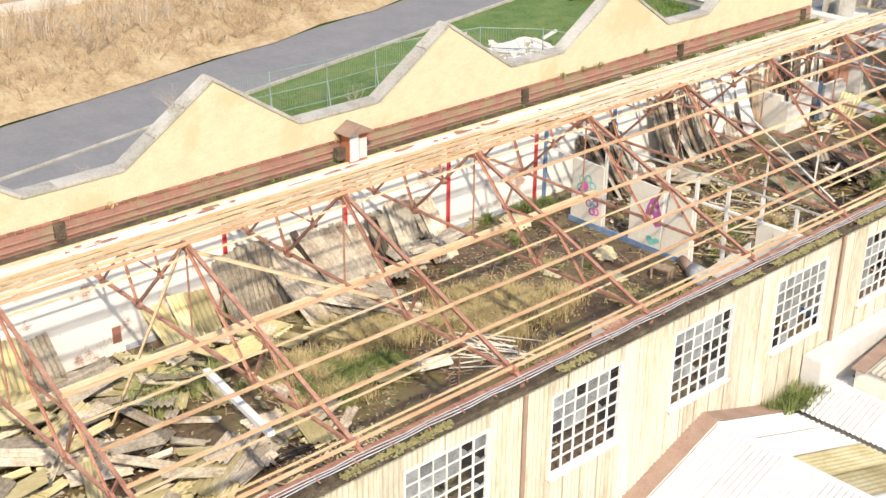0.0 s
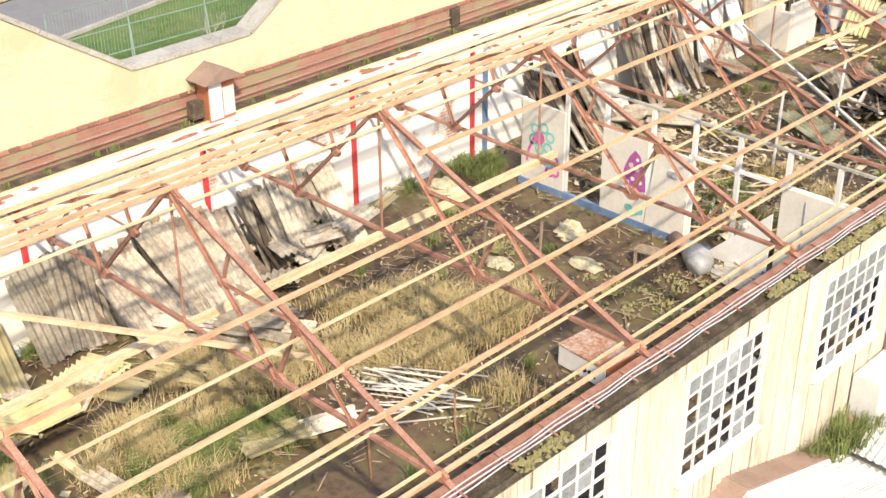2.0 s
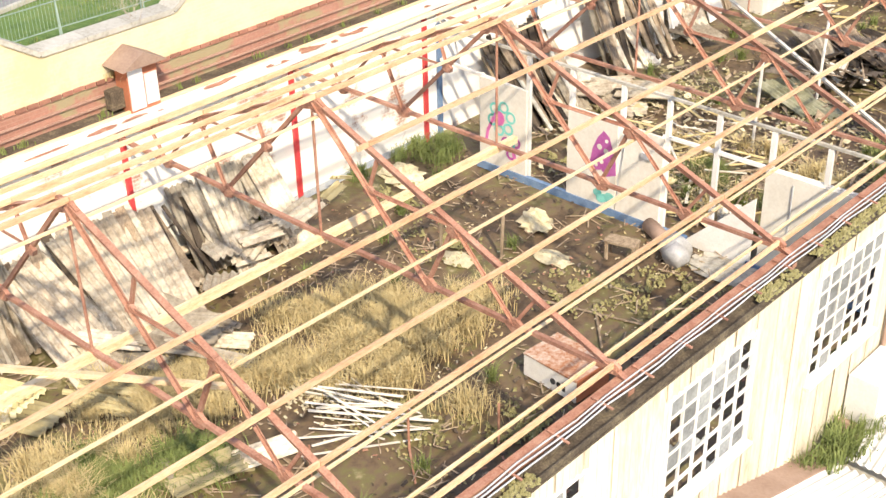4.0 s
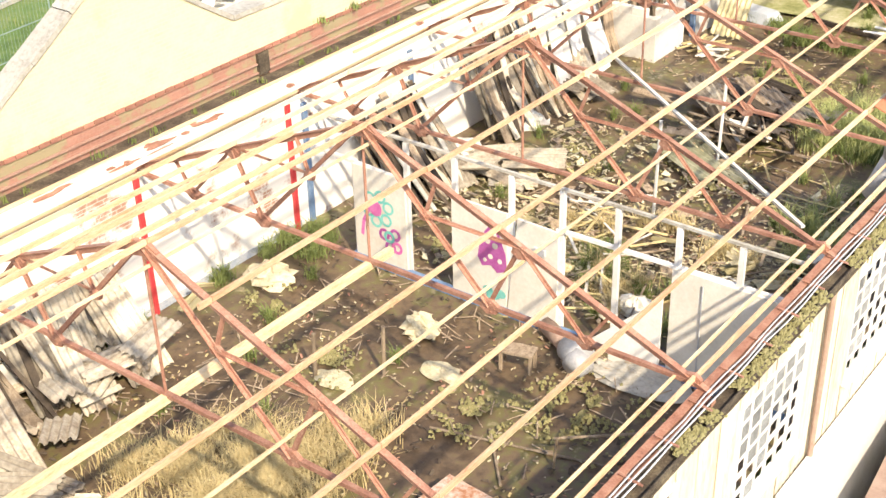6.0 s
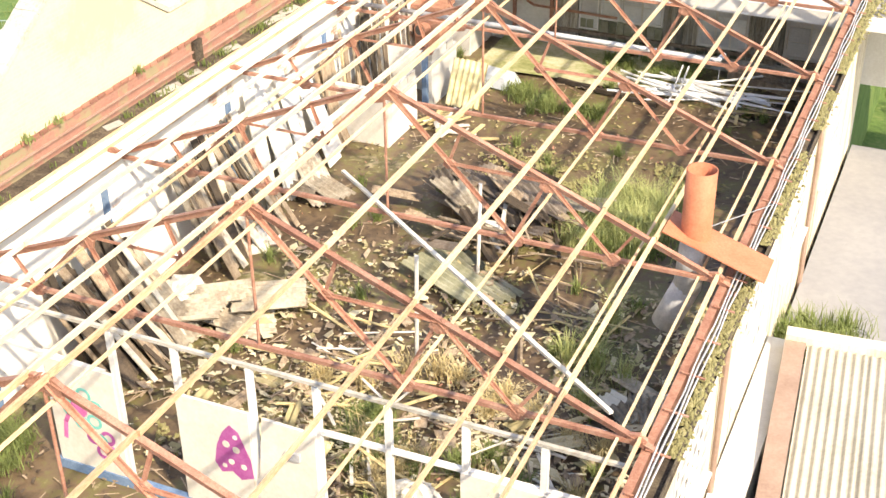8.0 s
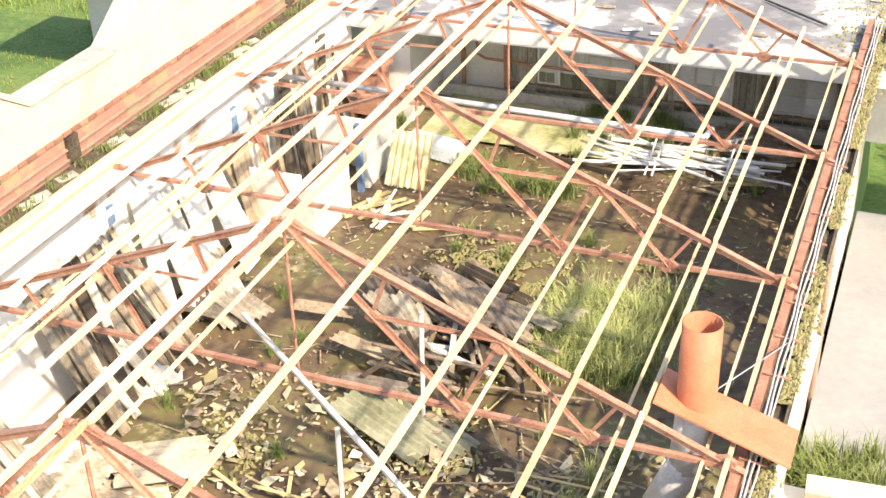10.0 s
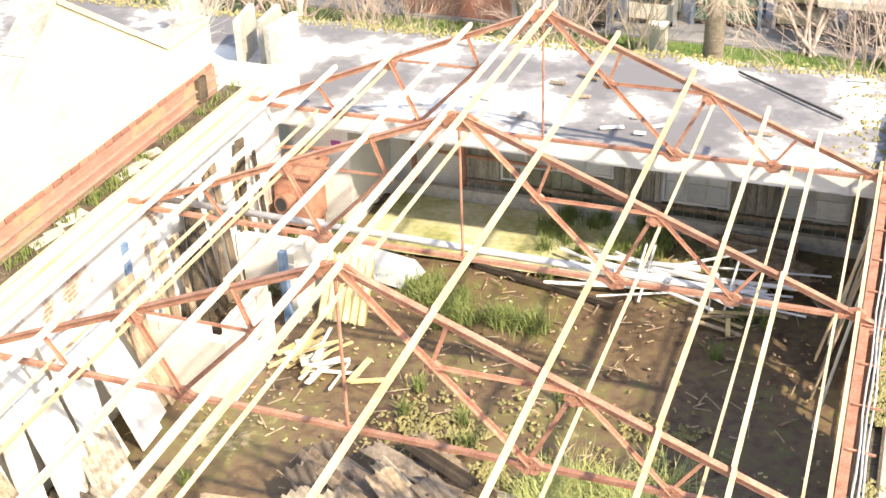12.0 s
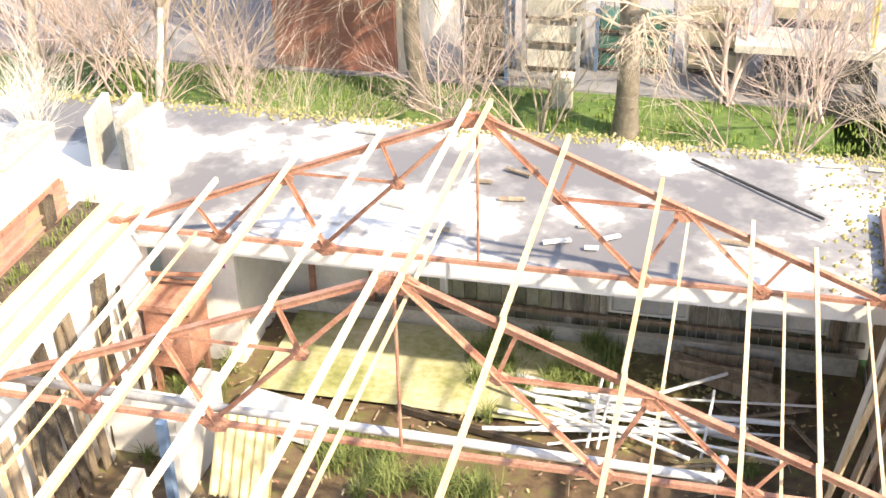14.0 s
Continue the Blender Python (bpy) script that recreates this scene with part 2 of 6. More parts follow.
# ---- builders ----
class Geo:
    """Collects boxes, beams, tubes and sheets for one mesh."""

    def __init__(self):
        self.v, self.f = [], []

    def add(self, verts, faces):
        n = len(self.v)
        self.v += [tuple(p) for p in verts]
        self.f += [tuple(n + i for i in q) for q in faces]
        return self

    def box(self, x0, x1, y0, y1, z0, z1):
        p = [(x, y, z) for x in (x0, x1) for y in (y0, y1) for z in (z0, z1)]
        return self.add(p, [(0, 1, 3, 2), (4, 6, 7, 5), (0, 4, 5, 1), (2, 3, 7, 6), (0, 2, 6, 4), (1, 5, 7, 3)])

    def beam(self, a, b, w, h, up=(0, 0, 1)):
        """A bar of section w x h between two points."""
        a, b, up = Vector(a), Vector(b), Vector(up)
        d = (b - a).normalized()
        if abs(d.dot(up)) > 0.98:
            up = Vector((1, 0, 0))
        s = d.cross(up).normalized() * (w / 2)
        u = s.cross(d).normalized() * (h / 2)
        p = [q + i * s + j * u for q in (a, b) for i, j in ((-1, -1), (1, -1), (1, 1), (-1, 1))]
        return self.add(p, [(0, 3, 2, 1), (4, 5, 6, 7), (0, 1, 5, 4), (1, 2, 6, 5), (2, 3, 7, 6), (3, 0, 4, 7)])

    def sweep(self, section, a, b, up=(0, 0, 1)):
        """A closed section of (side, up) corners carried from a to b."""
        a, b, up = Vector(a), Vector(b), Vector(up)
        d = (b - a).normalized()
        s = d.cross(up).normalized()
        u = s.cross(d).normalized()
        n = len(section)
        p = [q + i * s + j * u for q in (a, b) for i, j in section]
        return self.add(p, [tuple(range(n - 1, -1, -1)), tuple(range(n, 2 * n))] + [(k, (k + 1) % n, n + (k + 1) % n, n + k) for k in range(n)])

    def angle(self, a, b, w, t=0.012, up=(0, 0, 1)):
        """An L-section: one flange flat, one upright."""
        return self.sweep([(0, 0), (w, 0), (w, t), (t, t), (t, w), (0, w)], a, b, up)

    def tube(self, a, b, r, r2=None, n=8, caps=True):
        a, b = Vector(a), Vector(b)
        r2 = r if r2 is None else r2
        d = (b - a).normalized()
        s = d.orthogonal().normalized()
        u = d.cross(s)
        ring = [(math.cos(2 * math.pi * k / n), math.sin(2 * math.pi * k / n)) for k in range(n)]
        p = [a + r * (c * s + q * u) for c, q in ring] + [b + r2 * (c * s + q * u) for c, q in ring]
        f = [(k, (k + 1) % n, n + (k + 1) % n, n + k) for k in range(n)]
        if caps:
            f += [tuple(range(n - 1, -1, -1)), tuple(range(n, 2 * n))]
        return self.add(p, f)

    def corrugated(self, width, length, wave=0.146, depth=0.05, thick=0.008, steps=6, m=None, ragged=0.0, rng=None):
        """A corrugated sheet in the xy plane, ribs along y, centred on its near edge."""
        n = max(2, int(width / wave * steps))
        top = []
        for k in range(n + 1):
            x = -width / 2 + width * k / n
            z = depth / 2 * math.sin(2 * math.pi * x / wave)
            j0, j1 = (rng.uniform(0, ragged), rng.uniform(0, ragged)) if ragged else (0, 0)
            top.append((x, j0, z, length - j1))
        p = []
        for off in (0, -thick):
            p += [Vector((x, y0, z + off)) for x, y0, z, y1 in top]
            p += [Vector((x, y1, z + off)) for x, y0, z, y1 in top]
        c = n + 1
        f = []
        for k in range(n):
            f += [(k, k + 1, c + k + 1, c + k), (2 * c + k + 1, 2 * c + k, 3 * c + k, 3 * c + k + 1)]
            f += [(k + 1, k, 2 * c + k, 2 * c + k + 1), (c + k, c + k + 1, 3 * c + k + 1, 3 * c + k)]
        f += [(0, c, 3 * c, 2 * c), (n, 2 * c + n, 3 * c + n, c + n)]
        if m is not None:
            p = [m @ q for q in p]
        return self.add(p, f)

    def moved(self, m):
        self.v = [tuple(m @ Vector(q)) for q in self.v]
        return self

    def mesh(self, name, material, smooth=False):
        me = bpy.data.meshes.new(name)
        me.from_pydata(self.v, [], self.f)
        me.materials.append(material)
        if smooth:
            me.polygons.foreach_set("use_smooth", [True] * len(me.polygons))
        me.update()
        return me


def part(name, geo, material, parent, label="", smooth=False):
    """One mesh object under a thing or a part."""
    data = geo if isinstance(geo, bpy.types.Mesh) else geo.mesh(name, material, smooth)
    ob = new(name, data)
    ob.parent = parent
    return tagged(ob, label)


def thing(name, x, y, z, label, category, group="", turn=0.0, kind=""):
    ob = new(name)
    ob.empty_display_size = 0.2
    ob.matrix_basis = pose(x, y, z, 0, 0, turn)
    return tagged(ob, label, category, group, kind)


def solid(name, geo, material, label, category, group="", kind="", at=(0, 0, 0), turn=0.0, smooth=False):
    """A thing of one mesh."""
    ob = new(name, geo.mesh(name, material, smooth))
    ob.matrix_basis = pose(*at, 0, 0, turn)
    return tagged(ob, label, category, group, kind)


def bumpy(x0, x1, y0, y1, z, nx, ny, high, scale, seed=0.0, edge=0.0):
    """A sheet of ground with soft relief."""
    g = Geo()
    for j in range(ny + 1):
        for i in range(nx + 1):
            x, y = x0 + (x1 - x0) * i / nx, y0 + (y1 - y0) * j / ny
            h = high * noise.noise((x * scale + seed, y * scale, seed))
            g.v.append((x, y, z + h))
    w = nx + 1
    g.f = [(j * w + i, j * w + i + 1, (j + 1) * w + i + 1, (j + 1) * w + i) for j in range(ny) for i in range(nx)]
    return g


S = 4.03          # truss spacing
EAVE, RIDGE, HALF = 2.85, 5.05, 5.4
SLOPE = (RIDGE - EAVE) / HALF
TRUSSES = [0.1 - k * S for k in range(10)]


def roof_z(x):
    return RIDGE - SLOPE * abs(x)


# ---- ground and floor ----
def skewed(g):
    """Turns what follows the road to the road's heading."""
    g.v = [(x + 0.7 - 0.21 * (y + 20), y, z) for x, y, z in g.v]
    return g


def grounds():
    g = Geo()
    xs = [-900, -200, -60, -30, -14, 5.62, 5.66, 20, 60, 200, 900]
    ys = [-900, -100, -42, -20, 0, 4.6, 7.5, 20, 60, 200, 900]
    for y in ys:
        for x in xs:
            g.v.append((x, y, -3.6 if x > 5.64 else -2.0 if y > 6 else -0.12))
    n = len(xs)
    g.f = [(j * n + i, j * n + i + 1, (j + 1) * n + i + 1, (j + 1) * n + i) for j in range(len(ys) - 1) for i in range(n - 1)]
    solid("ground", g, GRASS_SOIL, "rough grassy ground around the derelict shed", "ground", kind="structure")
    solid("floor", bumpy(-5.3, 5.5, -41, 3.0, 0.0, 90, 360, 0.05, 1.1), MUD, "muddy mossy concrete floor strewn with rubbish", "floor", kind="structure", smooth=True)
    solid("road", skewed(bumpy(-25.0, -20.6, -120, 90, -0.06, 4, 60, 0.02, 0.1)), ASPHALT, "grey asphalt road beside a grass verge", "road", kind="structure")
    g = Geo()
    n = 60
    for j in range(n + 1):
        y = -120 + 210 * j / n
        for k, (x, z) in enumerate(((-25.0, -0.03), (-26.2, 0.35), (-29, 0.9), (-34, 1.1), (-60, 1.4), (-160, 2.0))):
            g.v.append((x + 0.7 * noise.noise((y * 0.3, k, 0)), y, z + 0.3 * noise.noise((y * 0.4, k, 3)) * (k > 0)))
    g.f = [(j * 6 + k, (j + 1) * 6 + k, (j + 1) * 6 + k + 1, j * 6 + k + 1) for j in range(n) for k in range(5)]
    solid("bank", skewed(g), EARTH, "dry earth bank covered with dead brambles", "bank", kind="structure", smooth=True)
    solid("lay_by", skewed(Geo().box(-20.6, -16.5, -120, -21, -0.1, -0.045)), ASPHALT, "widened grey asphalt edge of the road", "road", kind="structure")
    solid("yard", Geo().box(-40, 45, 17.3, 70, -2.2, -1.93), ASPHALT, "grey asphalt works yard", "yard", kind="structure")
    solid("side_yard", Geo().box(5.9, 40, -60, 5, -3.8, -3.53), CONCRETE, "stained concrete yard beside the shed", "yard", kind="structure")


grounds()


# ---- walls ----
def left_wall():
    w = solid("wall_west", Geo().box(-5.42, -5.2, -41, 0.6, 0, 2.84), WHITE_WALL, "whitewashed brick inner wall with flaking patches", "wall", kind="structure")
    part("skirting_band", Geo().box(-5.2, -5.185, -31, -16.2, 0, 0.16), surface("faded_blue", [(0.22, 0.27, 0.36), (0.5, 0.52, 0.54)], 3, 0.8), w, "faded blue painted band")
    part("wall_plate", Geo().box(-5.24, -5.14, -41, 0.6, 2.844, 2.93), PURLIN, w, "weathered wall plate")
    rng = random.Random(44)
    y = -41.0
    while y < 0.4:
        l = rng.uniform(0.9, 1.5)
        part("eaves_sheet", Geo().box(-5.75 + rng.uniform(-0.03, 0.03), -5.245, y, min(0.6, y + l - 0.006), 2.85 + rng.uniform(0, 0.012), 2.90 + rng.uniform(0, 0.015)), EAVES, w, "white painted eaves sheet with rust stains")
        y += l
    part("edge_rail", Geo().box(-5.80, -5.74, -41, 0.6, 2.90, 2.95), PURLIN, w, "weathered edge rail")
    part("edge_rail", Geo().box(-5.52, -5.47, -14, 0.6, 2.918, 2.96), PURLIN_RUST, w, "rusty edge rail")
    solid("valley_gutter", Geo().box(-6.2, -5.805, -41, 0.6, 2.6, 2.91), DARK, "dark valley gutter filled with dirt", "gutter", kind="structure")


def gable_wall():
    """The neighbour's sawtooth wall: low parapet with pointed gables every 7.9 m."""
    prof = [(-44, 4.25)]
    for c in (-35.4, -27.35, -19.2, -11.45, -3.8):
        prof += [(c - 2.68, 4.25), (c, 6.0), (c + 2.68, 4.25)]
    prof += [(0.3, 4.25)]
    x0, x1 = -6.55, -6.2
    g = Geo()
    n = len(prof)
    g.v = [(x, y, z) for x in (x0, x1) for y, z in prof] + [(x, y, 3.42) for x in (x0, x1) for y, z in prof]
    for k in range(n - 1):
        g.f += [(n + k, 3 * n + k, 3 * n + k + 1, n + k + 1), (k, k + 1, 2 * n + k + 1, 2 * n + k), (k, n + k, n + k + 1, k + 1)]
    g.f += [(0, 2 * n, 3 * n, n), (n - 1, 2 * n - 1, 4 * n - 1, 3 * n - 1)]
    w = solid("wall_gabled", g, BUFF, "buff brick parapet wall with pointed gables", "wall", kind="structure")
    part("base_courses", Geo().box(x0, x1, -44, 0.3, 0, 3.42), REDBRICK, w, "red brick base courses")
    for z in (3.02, 3.2):
        part("string_course", Geo().box(x1, x1 + 0.05, -44, 0.3, z, z + 0.03), surface("pink_stone", [(0.26, 0.15, 0.115), (0.42, 0.27, 0.21)], 3, 0.9), w, "pale projecting course")
    rng = random.Random(4)
    for k in range(n - 1):
        (ya, za), (yb, zb) = prof[k], prof[k + 1]
        m = max(1, round(math.hypot(yb - ya, zb - za) / 0.95))
        for i in range(m):
            p = [(ya + (yb - ya) * q / m, za + (zb - za) * q / m) for q in (i + 0.006, i + 0.994)]
            dz = rng.uniform(0.0, 0.02)
            part("coping_stone", Geo().beam((-6.39, p[0][0], p[0][1] + 0.045 + dz), (-6.39, p[1][0], p[1][1] + 0.045 + dz), 0.46, 0.09), CONCRETE, w)
    # soldier course of single bricks at the top of the red band
    brick = Geo().box(-0.02, 0.035, -0.105, 0.105, 0, 0.07).mesh("brick", RED_SINGLE)
    for k in range(150):
        b = part("brick", brick, None, w)
        b.location = (x1, -34.5 + 0.232 * k, 3.43 + 0.012 * rng.random())
    for y in (-31.9, -15.9, -8.0, -0.3):
        part("outlet_hole", Geo().box(x1 - 0.01, x1 + 0.08, y - 0.14, y + 0.14, 3.0, 3.42), DARK, w, "broken rusty outlet opening")


def right_wall():
    """Timber and corrugated sheet wall with steel windows."""
    w = thing("wall_east", 5.6, 0, 0, "white corrugated sheet wall with large broken windows", "wall", kind="structure")
    rng = random.Random(7)
    mids = [-1.95 - S * k for k in range(10)]
    half, sill, head = 1.12, 0.08, 2.06
    edges = [2.9] + [e for m in mids for e in (m + half, m - half)] + [-41]
    sheet_h = {}

    def sheet(y, z0, z1):
        key = (round(z1 - z0, 2),)
        if key not in sheet_h:
            g = Geo().corrugated(0.69, z1 - z0, 0.13, 0.03, 0.006, 6)
            sheet_h[key] = g.moved(pose(0, 0, 0, 90, 0, 90)).mesh("cladding_sheet", CLAD)
        o = part("cladding_sheet", sheet_h[key], None, w)
        o.location = (0.05 + rng.uniform(0, 0.015), y, z0)

    for a, b in zip(edges[::2], edges[1::2]):
        n = max(1, math.ceil((a - b) / 0.66))
        for i in range(n):
            sheet(b + (a - b) * (i + 0.5) / n, -1.9, 2.62)
    for m in mids:
        for i in range(4):
            sheet(m - half + 2 * half * (i + 0.5) / 4, -1.9, sill)
            sheet(m - half + 2 * half * (i + 0.5) / 4, head, 2.62)
    for k in range(11):
        part("wall_post", Geo().box(-0.1, 0.03, 0.1 - S * k - 0.06, 0.1 - S * k + 0.06, 0, 2.7), RUST, w, "rust red steel column")
    for z in (sill - 0.06, head + 0.05):
        part("side_rail", Geo().box(-0.02, 0.03, -41, 2.9, z - 0.04, z + 0.04), WOOD, w)
    for a, b in zip(edges[::2], edges[1::2]):
        part("lining_board", Geo().box(-0.03, -0.005, b, a, 0.02, 2.6), WOOD, w, "brown boarded lining")
    part("lining_board", Geo().box(-0.03, -0.005, -41, 2.9, 0.02, sill - 0.1), WOOD_DARK, w)
    part("plinth", Geo().box(-0.05, 0.02, -41, 2.9, -3.6, 0.0), CONCRETE, w, "concrete plinth below the cladding")
    # eaves: steel beam, gutter, moss and cables
    part("eaves_beam", Geo().box(-0.21, -0.09, -41, 2.9, 2.62, 2.80), RUST, w, "rust red eaves beam")
    g = Geo().box(0.02, 0.24, -41, 2.9, 2.60, 2.63).box(0.20, 0.22, -41, 2.9, 2.60, 2.72).box(0.0, 0.02, -41, 2.9, 2.60, 2.74)
    part("gutter", g, DARK, w, "dark choked eaves gutter")
    for x, z, r in ((0.02, 2.82, 0.014), (0.07, 2.80, 0.012), (-0.03, 2.84, 0.012)):
        g = Geo()
        ys = [2.9 - 0.55 * i for i in range(81)]
        pts = [(x + 0.012 * math.sin(i * 1.7 + x * 99), y, z + 0.012 * math.sin(i * 2.3)) for i, y in enumerate(ys)]
        for p, q in zip(pts, pts[1:]):
            g.tube(p, q, r, n=5)
        part("cable", g, ZINC, w, "pale cable along the eaves")
    for k in range(48):
        y = 2.0 - 0.86 * k
        part("cable_bracket", Geo().beam((-0.16, y, 2.83), (0.16, y, 2.80), 0.03, 0.02), RUST, w)
    g = Geo()
    for i in range(7000):
        y = rng.uniform(-36, 2.5)
        if noise.noise((y * 0.7, 3.1, 0)) < (0.02 if y < -18 else -0.2):
            continue
        r = rng.uniform(0.015, 0.05)
        c = Vector((rng.gauss(0.15, 0.06), y, 2.70 + r * 0.5))
        p = [c + Vector((r * math.cos(a) * rng.uniform(.7, 1.2), r * math.sin(a) * rng.uniform(.7, 1.2), -r * 0.4)) for a in (0, 1.26, 2.5, 3.8, 5.0)] + [c + Vector((0, 0, r * 0.6))]
        g.add(p, [(0, 1, 5), (1, 2, 5), (2, 3, 5), (3, 4, 5), (4, 0, 5)])
    tagged(part("moss", g, MOSS, w, "clumps of yellow-green moss"), kind="stuff")
    for y in (-28.1, -16.4, -12.6, -4.5):
        part("downpipe", Geo().tube((0.13, y, -1.9), (0.13, y, 2.62), 0.05, n=8), BROWN, w, "brown rusty downpipe")
    pane = Geo().box(-0.004, 0.004, -0.155, 0.155, 0, 0.265).mesh("pane", GLASS_DIRTY)
    shard = Geo().add([(0, -0.155, 0), (0, 0.155, 0), (0, 0.155, 0.09), (0, 0.03, 0.05), (0, -0.06, 0.15), (0, -0.155, 0.2)], [(0, 1, 2, 3, 4, 5)]).mesh("pane", GLASS_DIRTY)
    for k, m in enumerate(mids):
        win = thing("window_%d" % (k + 1), 5.63, m, sill, "white steel multi-pane window with many panes broken", "window", "shed windows", kind="structure")
        g = Geo().box(-0.04, 0.05, -half, -half + 0.05, 0, head - sill).box(-0.04, 0.05, half - 0.05, half, 0, head - sill)
        g.box(-0.04, 0.05, -half + 0.05, half - 0.05, 0, 0.05).box(-0.04, 0.05, -half + 0.05, half - 0.05, head - sill - 0.05, head - sill)
        part("window_frame", g, WHITE_PAINT, win)
        g = Geo().box(-0.04, 0.14, -half - 0.04, half + 0.04, -0.05, -0.003)
        part("window_sill", g, WHITE_PAINT, win)
        cw, ch = (2 * half - 0.1) / 6, (head - sill - 0.1) / 6
        for i in range(1, 6):
            part("glazing_bar", Geo().box(-0.015, 0.03, -half + 0.05 + cw * i - 0.013, -half + 0.05 + cw * i + 0.013, 0.05, head - sill - 0.05), WHITE_PAINT, win)
            part("glazing_bar", Geo().box(-0.015, 0.031, -half + 0.05, half - 0.05, 0.05 + ch * i - 0.013, 0.05 + ch * i + 0.013), WHITE_PAINT, win)
        for i in range(6):
            for j in range(6):
                u = 0.5 + noise.noise((i * 0.33 + k * 5, j * 0.33, 2)) + rng.uniform(-0.2, 0.2) + 0.08 * (j - 3)
                if u > 0.5 or u > 0.4 and rng.random() < 0.5:
                    p = part("pane", pane if u > 0.5 else shard, None, win)
                    p.location = (0.005, -half + 0.05 + cw * (i + 0.5), 0.05 + ch * j + 0.005)


def end_building():
    """Low flat-roofed block that closes the far end."""
    b = solid("flat_roof", bumpy(-14, 12, 0.45, 4.85, 2.62, 60, 14, 0.03, 0.6), FELT, "flat felt roof, pale with grey damp patches", "roof", kind="structure")
    part("roof_slab", Geo().box(-14, 12, 0.5, 4.85, 2.36, 2.575), CONCRETE, b)
    part("fascia", Geo().box(-5.4, 12, 0.40, 0.46, 2.36, 2.68), WHITE_PAINT, b, "white timber fascia")
    g = Geo()
    rng = random.Random(12)
    for i in range(3600):
        t = rng.random()
        x, y = (rng.uniform(-14, 12), 4.75 + rng.gauss(0, 0.13)) if t < 0.75 else (rng.gauss(5.9, 0.5), rng.uniform(0.6, 4.6))
        r = rng.uniform(0.012, 0.05)
        c = Vector((x, y, 2.63))
        p = [c + Vector((r * math.cos(a), r * math.sin(a), 0)) for a in (0, 1.6, 3.1, 4.7)] + [c + Vector((0, 0, r))]
        g.add(p, [(0, 1, 4), (1, 2, 4), (2, 3, 4), (3, 0, 4)])
    tagged(part("moss", g, MOSS, b, "moss along the roof edge"), kind="stuff")
    w = solid("wall_north", Geo().box(-14, 12, 3.0, 3.2, 2.1, 2.36).box(-14, -2.4, 3.0, 3.2, 0, 2.096).box(-2.396, 12, 3.06, 3.2, 0, 2.096), PALE_CONCRETE, "low pale end wall under a flat roof", "wall", kind="structure")
    weathered = surface("weathered_grey_boards", [(0.10, 0.09, 0.06), (0.33, 0.30, 0.24), (0.58, 0.55, 0.48)], 2.2, 0.9, stretch=(4, 4, 0.5), vary=0.5)
    for xa, xb in ((-2.4, -1.7), (0.6, 1.5), (2.8, 3.7), (4.95, 5.4)):
        x = xa
        while x < xb - 0.05:
            wide = min(rng.uniform(0.10, 0.24), xb - x)
            part("board", Geo().box(x, x + wide - 0.012, 2.94 + rng.uniform(0, 0.04), 3.02, rng.uniform(0.03, 0.12), 2.095), weathered, w)
            x += wide
    for xa, xb in ((-1.69, 0.59), (1.51, 2.79), (3.71, 4.94)):
        n = round((xb - xa) / 0.2)
        for i in range(n):
            x = xa + (xb - xa) * i / n
            part("board", Geo().box(x, x + (xb - xa) / n - 0.014, 3.0 + rng.uniform(0, 0.02), 3.05, 0.05, (0.72 if xa < 0 else 0.39) + rng.uniform(-0.03, 0)), ASB_GREEN, w, "mossy green lower boarding")
    for z in (0.33,):
        part("rail", Geo().box(-2.4, 5.5, 2.86, 2.93, z, z + 0.08), WOOD, w, "horizontal timber rail")
    for x in (-5.0, -3.5, -2.45, 5.0):
        part("post", Geo().box(x, x + 0.09, 2.80, 2.875, 0.02, 2.35), RUST if x < -2 else WOOD, w, "upright end wall post")
    g = Geo()
    pts = [(-4.9, 2.82, 1.55), (-3.1, 2.82, 1.5), (-3.1, 2.82, 1.05), (-2.9, 2.82, 0.95), (-0.6, 2.82, 0.9)]
    for p, q in zip(pts, pts[1:]):
        g.tube(p, q, 0.035, n=7)
    part("pipe", g, RUST, w, "rusty stepped pipe")
    for i, (xa, xb, z0) in enumerate(((-1.69, -1.15, 0.42), (-1.1, -0.58, 0.75), (-0.55, 0.57, 0.75), (1.52, 2.78, 0.42), (3.72, 4.92, 0.42))):
        win = thing("window_%d" % (21 + i), (xa + xb) / 2, 3.03, z0, "whitened glass window panes in the end wall", "window", kind="structure")
        h, n, top = (xb - xa) / 2, max(1, round((xb - xa) / 0.5)), 2.09 - z0
        part("window_frame", Geo().box(-h, -h + 0.04, -0.04, 0.02, 0, top).box(h - 0.04, h, -0.04, 0.02, 0, top).box(-h + 0.041, h - 0.041, -0.04, 0.02, top - 0.04, top).box(-h + 0.041, h - 0.041, -0.04, 0.02, 0, 0.04), WHITE_PAINT, win)
        m = round(top / 0.42)
        for k in range(n):
            for j in range(m):
                c, ph = -h + 0.04 + (2 * h - 0.08) * (k + 0.5) / n, (top - 0.08) / m
                part("pane", Geo().box(c - h / n + 0.045, c + h / n - 0.045, -0.02, -0.008, 0.05 + ph * j, 0.03 + ph * (j + 1)), GLASS_WHITE, win)
    solid("low_kerb", Geo().box(-5.2, 5.4, 2.55, 2.68, 0, 0.32), CONCRETE, "low concrete kerb along the end wall", "kerb", kind="structure")
    solid("mossy_slab", bumpy(-3.6, 1.6, 0.3, 2.5, 0.09, 30, 14, 0.03, 1.0), SLAB, "pale concrete slab stained with green moss", "slab", kind="structure")
